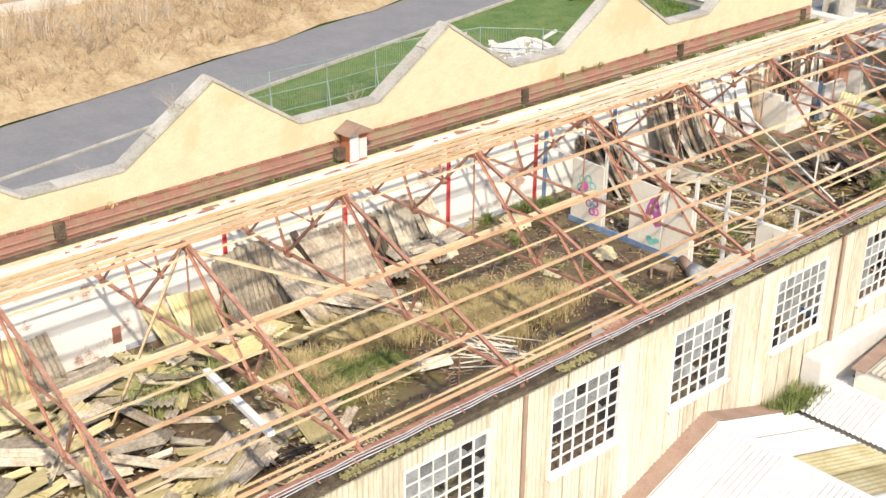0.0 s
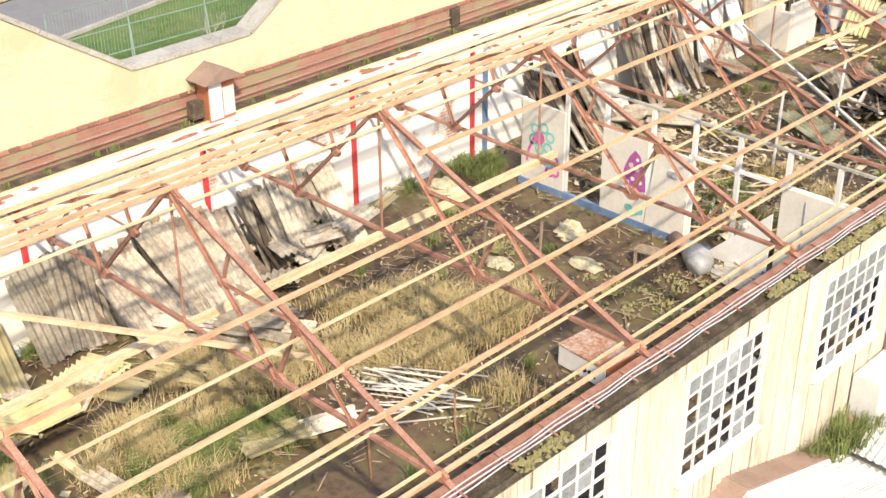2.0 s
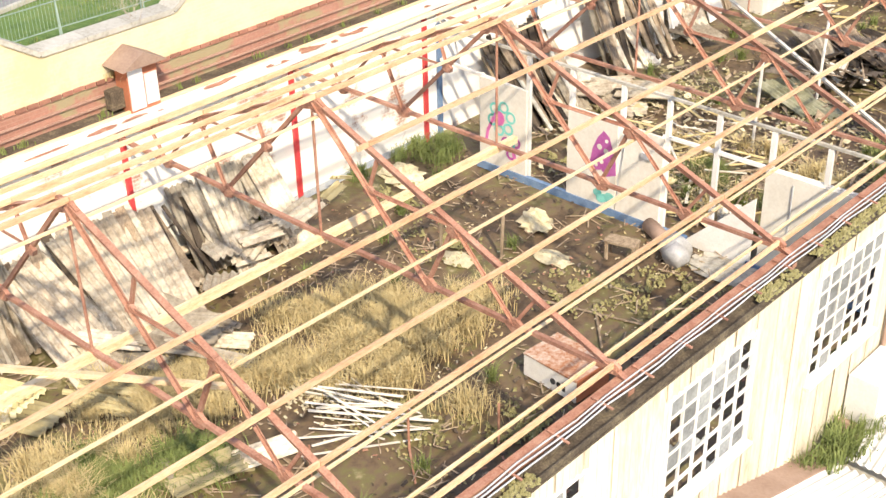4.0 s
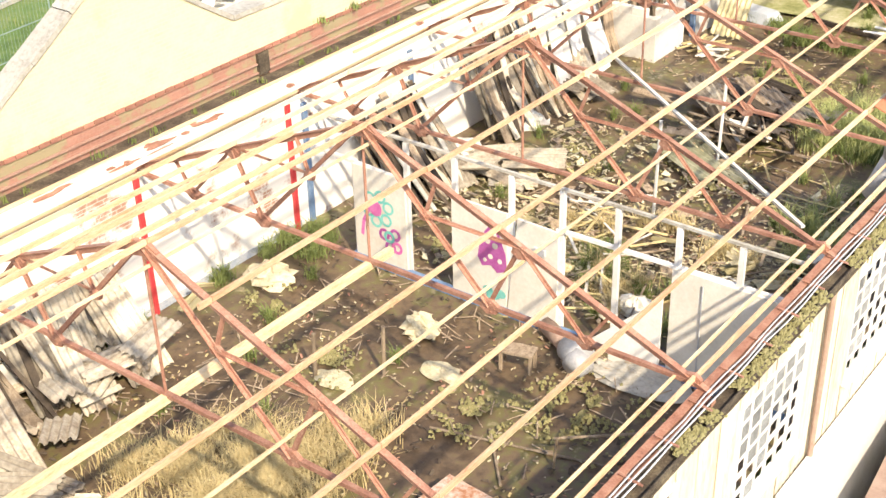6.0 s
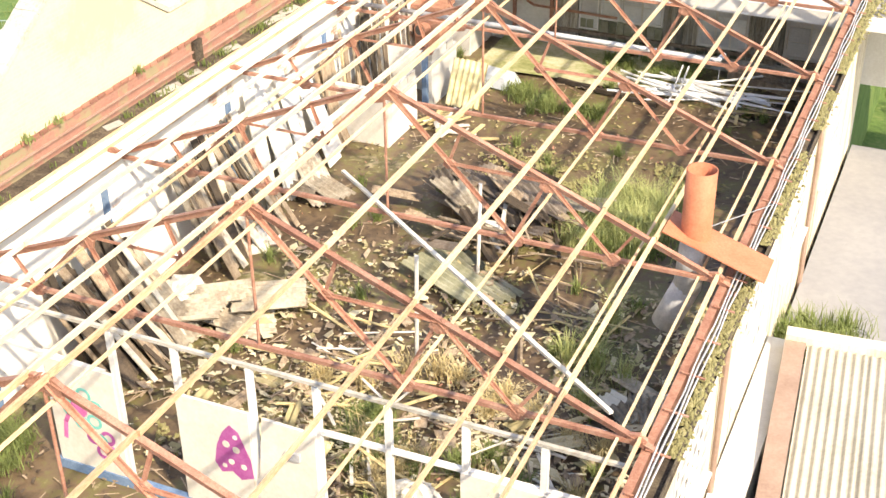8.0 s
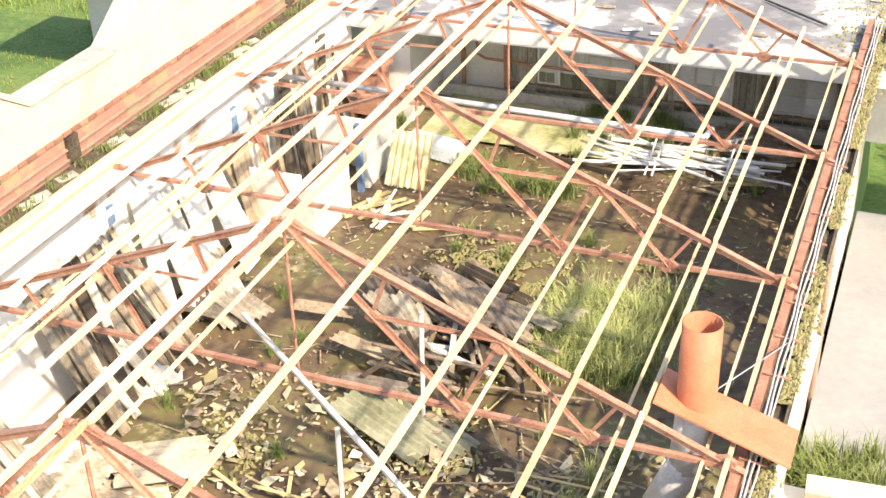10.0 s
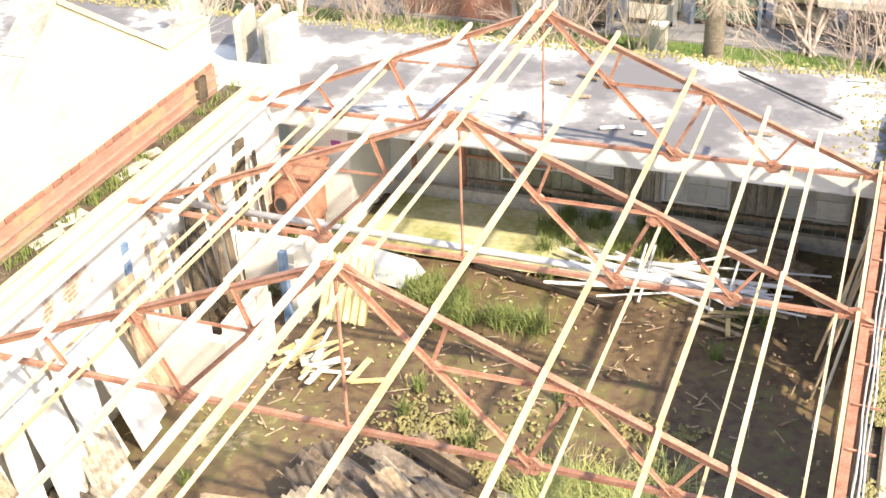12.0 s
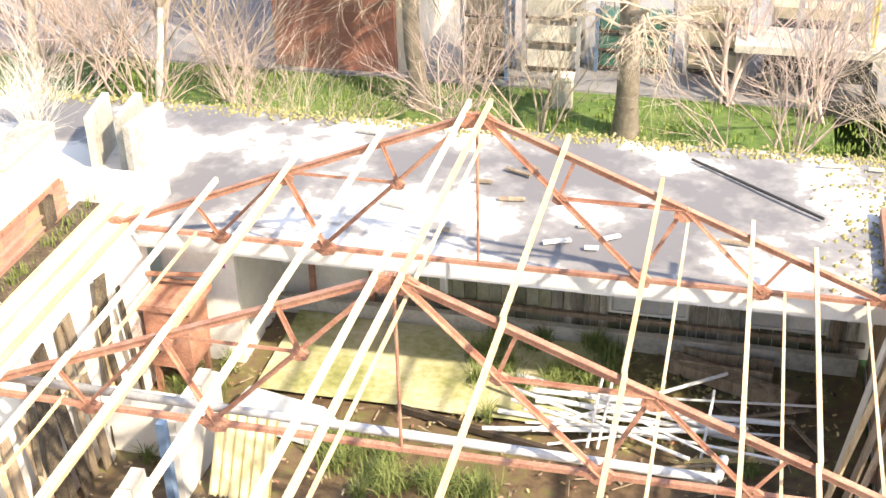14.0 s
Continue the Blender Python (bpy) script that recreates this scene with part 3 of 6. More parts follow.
    solid("wall_south", Geo().box(-5.5, 5.6, -41.3, -41, 0, 2.9), WHITE_WALL, "plain end wall", "wall", kind="structure")


left_wall()
gable_wall()
right_wall()
end_building()


# ---- roof steelwork ----
def truss(y):
    t = thing("roof_truss", 0, y, EAVE, "rust red steel roof truss with riveted gussets", "truss", "roof trusses")
    H, W = RIDGE - EAVE, HALF
    for s in (-1, 1):
        A, R, L1, L2 = (0, 0, H), (s * W, 0, 0.02), (s * 2.18, 0, 0), (s * 3.75, 0, 0)
        rafter = lambda f: Vector((s * W * f, 0, H * (1 - f)))
        over = rafter(1.03)
        tee = [(-0.014, -0.045), (0.014, -0.045), (0.014, 0.034), (0.045, 0.034), (0.045, 0.046), (-0.045, 0.046), (-0.045, 0.034), (-0.014, 0.034)]
        g = Geo().sweep(tee, (0, 0, H), tuple(over))
        part("rafter", g, RUST, t)
        G = (Vector(A) + Vector(L1)) / 2
        part("bottom_chord", Geo().beam((0, 0, 0), R, 0.07, 0.06), RUST, t)
        part("main_diagonal", Geo().angle(A, L1, 0.06), RUST, t)
        part("strut", Geo().angle(rafter(0.5), L1, 0.055), RUST, t)
        part("strut", Geo().angle(rafter(0.24), G, 0.045), RUST, t)
        part("tie", Geo().angle(G, rafter(0.5), 0.045), RUST, t)
        part("tie", Geo().angle(rafter(0.5), L2, 0.045), RUST, t)
        part("strut", Geo().angle(rafter(0.76), L2, 0.045), RUST, t)
        for c, r in ((L1, 0.17), (L2, 0.15), (tuple(G), 0.11), (tuple(rafter(0.5) - Vector((0, 0, 0.06))), 0.15), ((s * 0.12, 0, H - 0.08), 0.16), ((s * W * 0.985, 0, 0.06), 0.14)):
            n = 6
            p = [(c[0] + r * math.cos(2 * math.pi * k / n + 0.3), dy, c[2] + 0.75 * r * math.sin(2 * math.pi * k / n + 0.3)) for dy in (-0.03, 0.03) for k in range(n)]
            g = Geo().add(p, [tuple(range(n)), tuple(range(2 * n - 1, n - 1, -1))] + [(k, k + n, (k + 1) % n + n, (k + 1) % n) for k in range(n)])
            for k in range(5):
                q = (c[0] + 0.6 * r * math.cos(k * 1.26), -0.03, c[2] + 0.45 * r * math.sin(k * 1.26))
                g.tube(q, (q[0], -0.045, q[2]), 0.014, n=6)
            part("gusset_plate", g, RUST, t)
    part("king_rod", Geo().tube((0, 0, H), (0, 0, -0.04), 0.022, n=6), RUST, t)
    return t


def steelwork():
    first = truss(TRUSSES[0])
    for y in TRUSSES[1:]:
        copy_thing(first, pose(0, y, EAVE))
    rng = random.Random(2)
    runs = [(0.10, 0), (1.13, 0), (2.37, 0), (3.58, 0), (4.38, 0), (5.36, 0), (-0.17, 1), (-1.35, 1), (-2.6, 1), (-3.85, 1), (-4.8, 2)]
    for x, pale in runs:
        z = roof_z(x) + 0.093
        ends = TRUSSES[::-1]
        near = -24.3 if x == 1.13 else ends[0] - 0.4
        for a, b in zip(ends, ends[1:]):
            a2 = max(a, near)
            if b <= near:
                continue
            b2 = b + (0.35 if b == ends[-1] else -0.012)
            dx = rng.uniform(-0.015, 0.015)
            g = Geo().beam((x + dx, a2, z), (x + rng.uniform(-0.015, 0.015), b2, z + rng.uniform(-0.01, 0.01)), 0.036 if b < -15 else 0.052, 0.075)
            solid("purlin", g, (PURLIN_RUST if b < -15 else PURLIN, PURLIN if b < -19 else PURLIN_PALE, WHITE_PAINT)[pale], "weathered pale orange roof purlin resting on trusses", "purlin", "roof purlins")
    for x, z in ((0.12, 4.80), (2.75, 3.78), (4.05, 2.88), (5.08, 2.88), (-2.75, 3.78), (-4.1, 2.88)):
        solid("tie_rod", Geo().beam((x, TRUSSES[-1], z), (x, TRUSSES[0], z), 0.035, 0.035), PURLIN, "thin rusty longitudinal tie rod", "rod", "tie rods")
    solid("runner_beam", Geo().beam((0.0, TRUSSES[8] - 4, 2.78), (0.0, TRUSSES[5] + 0.5, 2.78), 0.1, 0.12), PURLIN, "long brown timber runner at chord level", "beam")
    # loose pieces hanging from the roof
    for k, (a, b, w, m) in enumerate((((-0.1, -32.2, 4.9), (-2.0, -33.2, 0.2), 0.07, PURLIN), ((-0.4, -31.9, 4.7), (1.6, -26.9, 2.35), 0.09, PURLIN), ((1.42, -32.74, 2.96), (4.14, -33.12, 2.96), 0.15, WHITE_PAINT),
                                      ((-1.25, -11.15, 2.96), (4.9, -15.75, 3.0), 0.062, PALE_CONCRETE))):
        solid("loose_timber", Geo().beam(a, b, w, w * 0.7), m, "loose timber lying slantwise across the roof trusses" if m is PURLIN else "loose white painted timber lying across the trusses", "timber")


steelwork()


# ---- annexes below the east wall ----
def annexes():
    def roof(name, label, x0, x1, y0, yr, y1, z0, zr, z1, mat, ribs=0.15):
        t = thing(name, x0, yr, zr, label, "roof", kind="structure")
        for ya, za, nm in ((y0, z0, "near_slope"), (y1, z1, "far_slope")):
            d = math.hypot(ya - yr, za - zr)
            n = max(1, round((x1 - x0) / 1.02))
            for k in range(n):
                m = Matrix.Translation((1.02 * (k + 0.5), 0, 0)) @ Matrix.Rotation(math.atan2(za - zr, abs(ya - yr)) * (1 if ya > yr else -1), 4, "X")
                if ya < yr:
                    m = m @ Matrix.Rotation(math.pi, 4, "Z")
                part("roof_sheet", Geo().corrugated(1.02, d, ribs, 0.045, 0.008, 6, m), mat if not (nm == "far_slope" and k in (2, 3)) else ASB_YELLOW, t)
        part("ridge_cap", Geo().tube((0, 0, 0.0), (x1 - x0, 0, 0.0), 0.06, n=8), mat, t)
        g = Geo().beam((-0.13, y0 - yr, z0 - zr + 0.06), (-0.13, 0, 0.08), 0.5, 0.03).beam((-0.13, 0, 0.08), (-0.13, y1 - yr, z1 - zr + 0.06), 0.5, 0.03)
        part("flashing", g, BROWN, t, "brown lead flashing against the wall")
        part("gable_side", Geo().box(0.02, x1 - x0, y0 - yr + 0.1, y1 - yr - 0.1, -3.5 - zr, min(z0, z1) - zr - 0.03), PALE_CONCRETE, t)
        return t
    roof("annex_roof", "white corrugated lean-to roof with yellowed rooflights", 6.0, 14, -25.4, -21.8, -18.4, -2.0, -0.65, -1.75, ROOF_WHITE)
    roof("annex_roof", "white corrugated roof beside a black valley gutter", 6.0, 14, -18.2, -17.0, -15.9, -1.75, -1.3, -1.6, ROOF_WHITE)
    t = thing("grey_annex_roof", 6.35, -8.4, -0.3, "grey corrugated cement roof with moss and brown gutter", "roof", kind="structure", turn=5)
    for k in range(6):
        part("roof_sheet", Geo().corrugated(1.02, 8.6, 0.15, 0.05, 0.008, 6, pose(0.6 + 1.02 * k, -8.6, -0.35, 2.3, 0, 0)), ROOF_GREY, t)
    part("gutter_strip", Geo().beam((-0.12, -8.7, -0.36), (-0.12, 0.1, 0.02), 0.36, 0.05), BROWN, t, "wide brown gutter strip")
    part("end_coping", Geo().box(-0.3, 6, 0.0, 0.3, -0.1, 0.14), CLAD, t, "yellowed end coping")
    part("side", Geo().box(-0.25, 6, -8.5, 0, -3.2, -0.42), PALE_CONCRETE, t)
    solid("ledge", Geo().box(5.7, 6.25, -17.6, -8.0, -3.5, -0.55), WHITE_PAINT, "white ledge between the wall and the grey roof", "ledge", kind="structure")
    solid("concrete_apron", Geo().box(5.75, 11, -7.9, 2.5, -3.6, -1.4), ASPHALT, "grey concrete outbuilding roof beside the wall", "outbuilding", kind="structure")


annexes()


# ---- plants ----
def blades(spots, count, height, spread, rng, wide=0.012, lean=0.5):
    """Tufts of thin bent blades round the given spots."""
    g = Geo()
    for x, y, z, r in spots:
        for _ in range(int(count * r)):
            a, d = rng.uniform(0, 6.283), abs(rng.gauss(0, spread * r))
            p = Vector((x + d * math.cos(a), y + d * math.sin(a), z))
            h = height * rng.uniform(0.4, 1.2)
            b = rng.uniform(0, 6.283)
            tip = Vector((math.cos(b), math.sin(b), 0)) * h * lean * rng.random()
            s = Vector((-math.sin(b), math.cos(b), 0)) * wide
            mid = p + tip * 0.35 + Vector((0, 0, h * 0.6))
            end = p + tip + Vector((0, 0, h * 0.85))
            g.add([p - s, p + s, mid + s * 0.7, mid - s * 0.7, end], [(0, 1, 2, 3), (3, 2, 4)])
    return g


def branching(g, p, d, length, r, level, rng, droop=0.0, thin=0.62, kids=(2, 4), twist=0.6):
    """Bare limbs: a bent taper and side branches, down to twigs."""
    segs = 3 if level > 1 else 2
    for k in range(segs):
        d = (d + Vector((rng.uniform(-1, 1), rng.uniform(-1, 1), rng.uniform(-0.6, 0.8) - droop)) * 0.26).normalized()
        q = p + d * (length / segs)
        r2 = r * (1 - 0.33 / segs * (k + 1))
        g.tube(p, q, r, r2, n=7 if level > 2 else 4 if level > 1 else 3, caps=False)
        p, r = q, r2
        if level > 0:
            for _ in range(rng.randint(*kids) if k == segs - 1 else rng.randint(1, 2)):
                side = Vector((rng.uniform(-1, 1), rng.uniform(-1, 1), rng.uniform(-0.35, 0.7) - droop)).normalized()
                branching(g, p, (d * (1 - twist) + side * twist + d * 0.35).normalized(), length * rng.uniform(0.5, 0.8), r * thin, level - 1, rng, droop, thin, kids, twist)


def bare_tree(x, y, z, height, r, level, seed, label, mat=BARK, droop=0.0, kids=(2, 4)):
    rng = random.Random(seed)
    t = thing("tree", x, y, z, label, "tree", "bare trees")
    trunk, crown = Geo(), Geo()
    p, d = Vector((0, 0, -0.1)), Vector((rng.uniform(-0.08, 0.08), rng.uniform(-0.08, 0.08), 1)).normalized()
    for k in range(5):
        d = (d + Vector((rng.uniform(-1, 1), rng.uniform(-1, 1), 0.5)) * 0.07).normalized()
        q = p + d * height * 0.1
        trunk.tube(p, q, r * (1.25 if k == 0 else 1 - 0.06 * k), r * (1 - 0.06 * (k + 1)), n=10, caps=False)
        p = q
        if k > 2:
            for _ in range(2):
                side = Vector((rng.uniform(-1, 1), rng.uniform(-1, 1), rng.uniform(0.3, 1.0))).normalized()
                branching(crown, p, side, height * rng.uniform(0.22, 0.34), r * 0.5, level + 1, rng, droop, thin=0.68, kids=(2, 3))
    if droop:
        for k in range(9):
            a = 2.4 * k + rng.uniform(-0.5, 0.5)
            branching(crown, p * rng.uniform(0.55, 0.98), Vector((math.cos(a), math.sin(a), rng.uniform(0.3, 1.1))).normalized(), height * rng.uniform(0.13, 0.24), r * 0.24, 3, rng, 0.42, kids=(2, 3), twist=0.75)
    for _ in range(2):
        branching(crown, p, (d + Vector((rng.uniform(-1, 1), rng.uniform(-1, 1), 0)) * 0.4).normalized(), height * 0.3, r * 0.62, level, rng, droop, kids=kids)
    part("trunk", trunk, mat, t, smooth=True)
    part("crown", crown, TWIG, t, "bare winter twigs")
    return t


def shrub(x, y, z, size, seed, label, mat=TWIG, stems=9, level=2):
    rng = random.Random(seed)
    g = Geo()
    for _ in range(stems):
        d = Vector((rng.gauss(0, 0.45), rng.gauss(0, 0.45), 1)).normalized()
        branching(g, Vector((rng.gauss(0, 0.12), rng.gauss(0, 0.12), 0)), d, size * rng.uniform(0.45, 0.7), 0.0085 * size, level, rng, kids=(2, 3), twist=0.4 if level < 3 else 0.55)
    return solid("shrub", g, mat, label, "shrub", "bare shrubs", at=(x, y, z))


def planting():
    rng = random.Random(31)
    # grass inside the shed
    dry = [(rng.gauss(-0.4, 0.75), rng.gauss(-22.6, 1.0), 0, rng.uniform(0.5, 1)) for _ in range(46)] + [(rng.gauss(-1.3, 0.6), rng.gauss(-26.0, 0.8), 0, rng.uniform(0.4, 0.9)) for _ in range(22)]
    dry += [(rng.gauss(-1.0, 0.6), rng.gauss(-28.6, 0.8), 0, 0.6) for _ in range(16)] + [(rng.uniform(-1, 4.6), rng.uniform(-16, -12), 0, 0.35) for _ in range(22)]
    tagged(solid("dry_grass", blades(dry, 420, 0.42, 0.34, rng, wide=0.008, lean=1.3), STRAW, "clumps of dry straw-coloured grass on the floor", "grass", kind="stuff"))
    green = [(rng.gauss(-0.3, 0.5), rng.gauss(-27.7, 0.6), 0, rng.uniform(0.5, 1)) for _ in range(22)] + [(rng.gauss(2.5, 0.5), rng.gauss(-5.9, 0.7), 0, rng.uniform(0.6, 1)) for _ in range(26)]
    green += [(rng.gauss(-4.6, 0.3), rng.gauss(-16.6, 0.4), 0, 0.5) for _ in range(8)] + [(rng.gauss(-0.4, 0.4), -1.3, 0, 0.5) for _ in range(8)] + [(rng.gauss(3.2, 0.4), rng.gauss(-10.7, 0.5), 0, 0.3) for _ in range(5)]
    green += [(rng.uniform(0.2, 1.2), rng.uniform(-14.6, -13.4), 0, 0.45) for _ in range(9)] + [(rng.gauss(2.6, 0.7), rng.gauss(-14.6, 0.4), 0, 0.4) for _ in range(9)] + [(-4.5 + 0.3 * rng.random(), rng.uniform(-1.2, 0.2), 0.05, 0.5) for _ in range(7)]
    green += [(rng.uniform(-0.9, 2.0), rng.uniform(1.0, 2.5), 0.06, 0.3) for _ in range(26)] + [(rng.gauss(-1.6, 0.5), rng.gauss(-0.9, 0.3), 0, 0.45) for _ in range(10)]
    green += [(rng.uniform(-5, 5), rng.uniform(-34, 1), 0, 0.2) for _ in range(60)] + [(-5.0, rng.uniform(-30, -17), 0, 0.3) for _ in range(25)]
    solid("green_grass", blades(green, 380, 0.34, 0.32, rng, wide=0.009, lean=1.1), LEAF, "fresh green grass and weeds growing through the floor", "grass", kind="stuff")
    tall = [(rng.gauss(2.5, 0.55), rng.gauss(-6.1, 0.7), 0, rng.uniform(0.35, 0.85)) for _ in range(24)] + [(rng.gauss(3.3, 0.4), rng.gauss(-10.6, 0.5), 0, 0.35) for _ in range(6)] + [(rng.gauss(-3.0, 0.7), rng.gauss(-31.3, 0.7), 0, 0.5) for _ in range(14)]
    solid("tall_weeds", blades(tall, 300, 0.75, 0.3, rng, wide=0.007, lean=0.9), surface("yellow_green_weed", [(0.30, 0.36, 0.11), (0.54, 0.55, 0.26)], 3, 0.95), "feathery yellow-green weeds on the shed floor", "weeds", kind="stuff")
    # fine broken sticks over the near bays
    g = Geo()
    for _ in range(3800):
        x, y = rng.uniform(-4.9, 4.8), rng.uniform(-37, -12) if rng.random() < 0.8 else rng.uniform(-12, 1.5)
        if noise.noise((x * 0.6, y * 0.6, 8)) < 0.0:
            continue
        a, l = rng.uniform(0, 6.283), rng.uniform(0.08, 0.45)
        d = Vector((math.cos(a), math.sin(a), rng.uniform(-0.1, 0.25))) * l
        g.beam((x, y, 0.06), Vector((x, y, 0.06)) + d, rng.uniform(0.010, 0.026), 0.012)
    solid("broken_sticks", g, WOOD, "thin pale broken sticks scattered on the mud", "sticks", kind="stuff")
    # low moss and weed mats
    g = Geo()
    mats = [(-0.2, -4.5, 1.2), (0.9, -5.0, 0.8), (2.9, -3.7, 0.8), (1.2, 1.6, 1.0), (2.3, 1.3, 0.9), (2.6, -18.2, 0.9), (1.2, -19.3, 0.7), (-1.8, -19.6, 0.6), (1.4, -24.2, 0.7), (3.0, -22.9, 0.7), (-2.0, -15.2, 0.6), (-3.7, -18.6, 0.5), (0.6, -9.8, 1.0), (-2.2, -10.6, 0.7)]
    for cx, cy, cr in mats:
        for _ in range(int(900 * cr)):
            x, y, r = rng.gauss(cx, cr * 0.55), rng.gauss(cy, cr * 0.45), rng.uniform(0.02, 0.055)
            if noise.noise((x * 2.2, y * 2.2, 5)) < -0.05 or x > 5.3:
                continue
            c = Vector((x, y, 0.045 + r * 0.3))
            p = [c + Vector((r * math.cos(a) * rng.uniform(.6, 1.2), r * math.sin(a), rng.uniform(-.4, .4) * r)) for a in (0, 1.6, 3.1, 4.7)] + [c + Vector((0, 0, r))]
            g.add(p, [(0, 1, 4), (1, 2, 4), (2, 3, 4), (3, 0, 4)])
    solid("weed_mat", g, MOSS, "low mats of moss and creeping weeds", "moss", kind="stuff")
    # gutter weeds on the west side
    spots = [(-5.98, -30 + 0.9 * k + rng.random(), 2.91, rng.uniform(0.1, 0.3)) for k in range(34)] + [(-5.98, rng.uniform(-10, 0), 2.91, 0.3) for _ in range(26)]
    solid("gutter_weeds", blades(spots, 90, 0.15, 0.4, rng), LEAF, "small weeds rooted in the valley gutter", "weeds", kind="stuff")
    solid("annex_weeds", blades([(6.0 + rng.gauss(0, 0.2), rng.gauss(-18.4, 0.5), -1.6, 0.6) for _ in range(12)] + [(6.5 + rng.gauss(0, 0.3), rng.gauss(-7.2, 0.5), -1.3, 0.9) for _ in range(18)], 160, 0.5, 0.3, rng, lean=0.9), LEAF, "green weeds growing out of the roof gutter", "weeds", kind="stuff")
    # road side: verge, scrub and bank
    verge = [(rng.uniform(-20.5, -7), rng.uniform(-20, 6), -0.1, 0.4) for _ in range(420)]
    solid("verge_grass", blades(verge, 60, 0.14, 0.9, rng), LEAF, "short green verge grass beside the road", "grass", kind="stuff")
    g = Geo()
    for _ in range(4200):
        x = -25.8 - abs(rng.gauss(0, 7))
        y = rng.uniform(-48, 26)
        z = 0.1 + min(1.0, (-25.2 - x) * 0.25)
        h = rng.uniform(0.35, 1.0)
        for _ in range(4):
            d = Vector((rng.gauss(0, 0.6), rng.gauss(0, 0.6), rng.uniform(0.3, 1))).normalized() * h
            m = Vector((x, y, z)) + d * 0.5 + Vector((rng.uniform(-.12, .12), rng.uniform(-.12, .12), 0.08))
            g.tube((x, y, z - 0.05), m, 0.012, 0.01, n=3, caps=False)
            g.tube(m, Vector((x, y, z)) + d, 0.01, 0.004, n=3, caps=False)
    solid("bramble_scrub", skewed(g), surface("dead_bramble", [(0.30, 0.20, 0.12), (0.56, 0.43, 0.27), (0.44, 0.27, 0.18)], 2, 0.95), "dead brown bramble scrub on the road bank", "scrub", kind="stuff")
    solid("bank_reeds", blades([(rng.uniform(-50, -29), rng.uniform(-34, -6), 1.0, 0.7) for _ in range(300)], 40, 1.2, 0.9, rng, wide=0.014, lean=0.7), TWIG, "tall dry reeds and saplings on the bank", "grass", kind="stuff")
    for k in range(9):
        shrub(-27.5 - 3 * rng.random(), -30 + 5.2 * k, 0.5, rng.uniform(1.0, 2.0), 100 + k, "leafless roadside shrub on the bank")
    for k in range(5):
        shrub(-33 - 5 * rng.random(), -32 + 3.6 * k, 1.0, rng.uniform(2.2, 3.4), 140 + k, "tall leafless sapling thicket on the bank", stems=12)
    for y, z, s in ((-28.4, 5.35, 0.7), (-22.6, 4.3, 0.55), (-31.0, 4.25, 0.35)):
        shrub(-6.38, y, z, s, int(-y * 10), "dead weed stalks growing on the wall coping", stems=7)
    for y in (-30.6, -23.4, -13.1, -12.4, -10.0, -14.2):
        solid("wall_weed", blades([(-6.15, y + rng.uniform(-.1, .1), 3.5, 0.5)], 90, 0.16, 0.25, rng), STRAW if y < -20 else LEAF, "weeds rooted in the brick wall face", "weeds", kind="stuff")
    # north side
    for k, (x, y, h, r, lv, lab) in enumerate(((0.54, 14.9, 9.5, 0.3, 3, "tall bare roadside tree with thick grey trunk"), (-4.9, 15.6, 8.5, 0.27, 3, "bare leaning tree with grey trunk"), (-15.5, 14.6, 8.0, 0.16, 3, "slim white-barked bare birch"), (-11.2, 13.2, 6.5, 0.12, 3, "slim bare birch with pale trunk"), (-18.5, 15.0, 7.5, 0.15, 3, "bare birch on rough ground"))):
        bare_tree(x, y, -2.0, h, r, lv, 50 + k, lab, BARK if k < 2 else PALE_CONCRETE, droop=0.15 if k < 2 else 0.0)
    pink = surface("pinkish_twigs", [(0.46, 0.33, 0.29), (0.62, 0.51, 0.46)], 3, 0.9)
    for k, (x, y, s) in enumerate(((-1.4, 13.8, 4.2), (-3.4, 13.5, 3.8), (4.2, 12.6, 4.3), (7.2, 12.2, 4.3), (-11.3, 12.5, 4.6), (-13.5, 12.0, 4.8), (-6.0, 11.6, 3.4), (-16, 12, 5.0), (-18.5, 12.5, 5.0), (-12.4, 15.5, 6.0), (-14.2, 16.0, 6.4), (-16.2, 16.5, 6.6), (10.5, 12.5, 4.4), (3.0, 17.2, 5.4), (5.2, 16.6, 5.2), (7.8, 16.8, 5.4), (-8.6, 12.6, 3.6), (-20.5, 14.0, 5.4), (-10.0, 15.0, 5.2))):
        shrub(x, y, -2.0, s, 70 + k, "leafless pinkish sapling beyond the flat roof", pink if k % 3 else TWIG, stems=6, level=3)
    shrub(-8.3, 3.0, 2.6, 1.4, 88, "bleached dead shrub growing on the flat roof", PALE_CONCRETE, stems=22)
    north = [(rng.uniform(-25, 22), rng.uniform(7.6, 17.2), -2.0, 0.5) for _ in range(620)]
    solid("north_grass", blades(north, 60, 0.2, 0.9, rng, wide=0.02), surface("bright_grass", [(0.14, 0.22, 0.04), (0.26, 0.34, 0.09)], 3, 0.9), "bright green grass strip behind the flat roof", "grass", kind="stuff")


planting()


# ---- heaps of sheeting ----
def leaning(y, xb, zt, xt=-5.16):
    """Pose of a sheet that stands at xb on the floor and leans on the wall at height zt."""
    d = Vector((xt - xb, 0, zt))
    yv = d.normalized()
    xv = Vector((0, 1, 0))
    zv = xv.cross(yv)
    return Matrix(((xv.x, yv.x, zv.x, xb), (xv.y, yv.y, zv.y, y), (xv.z, yv.z, zv.z, 0.05), (0, 0, 0, 1))), d.length


SHEETS = {}


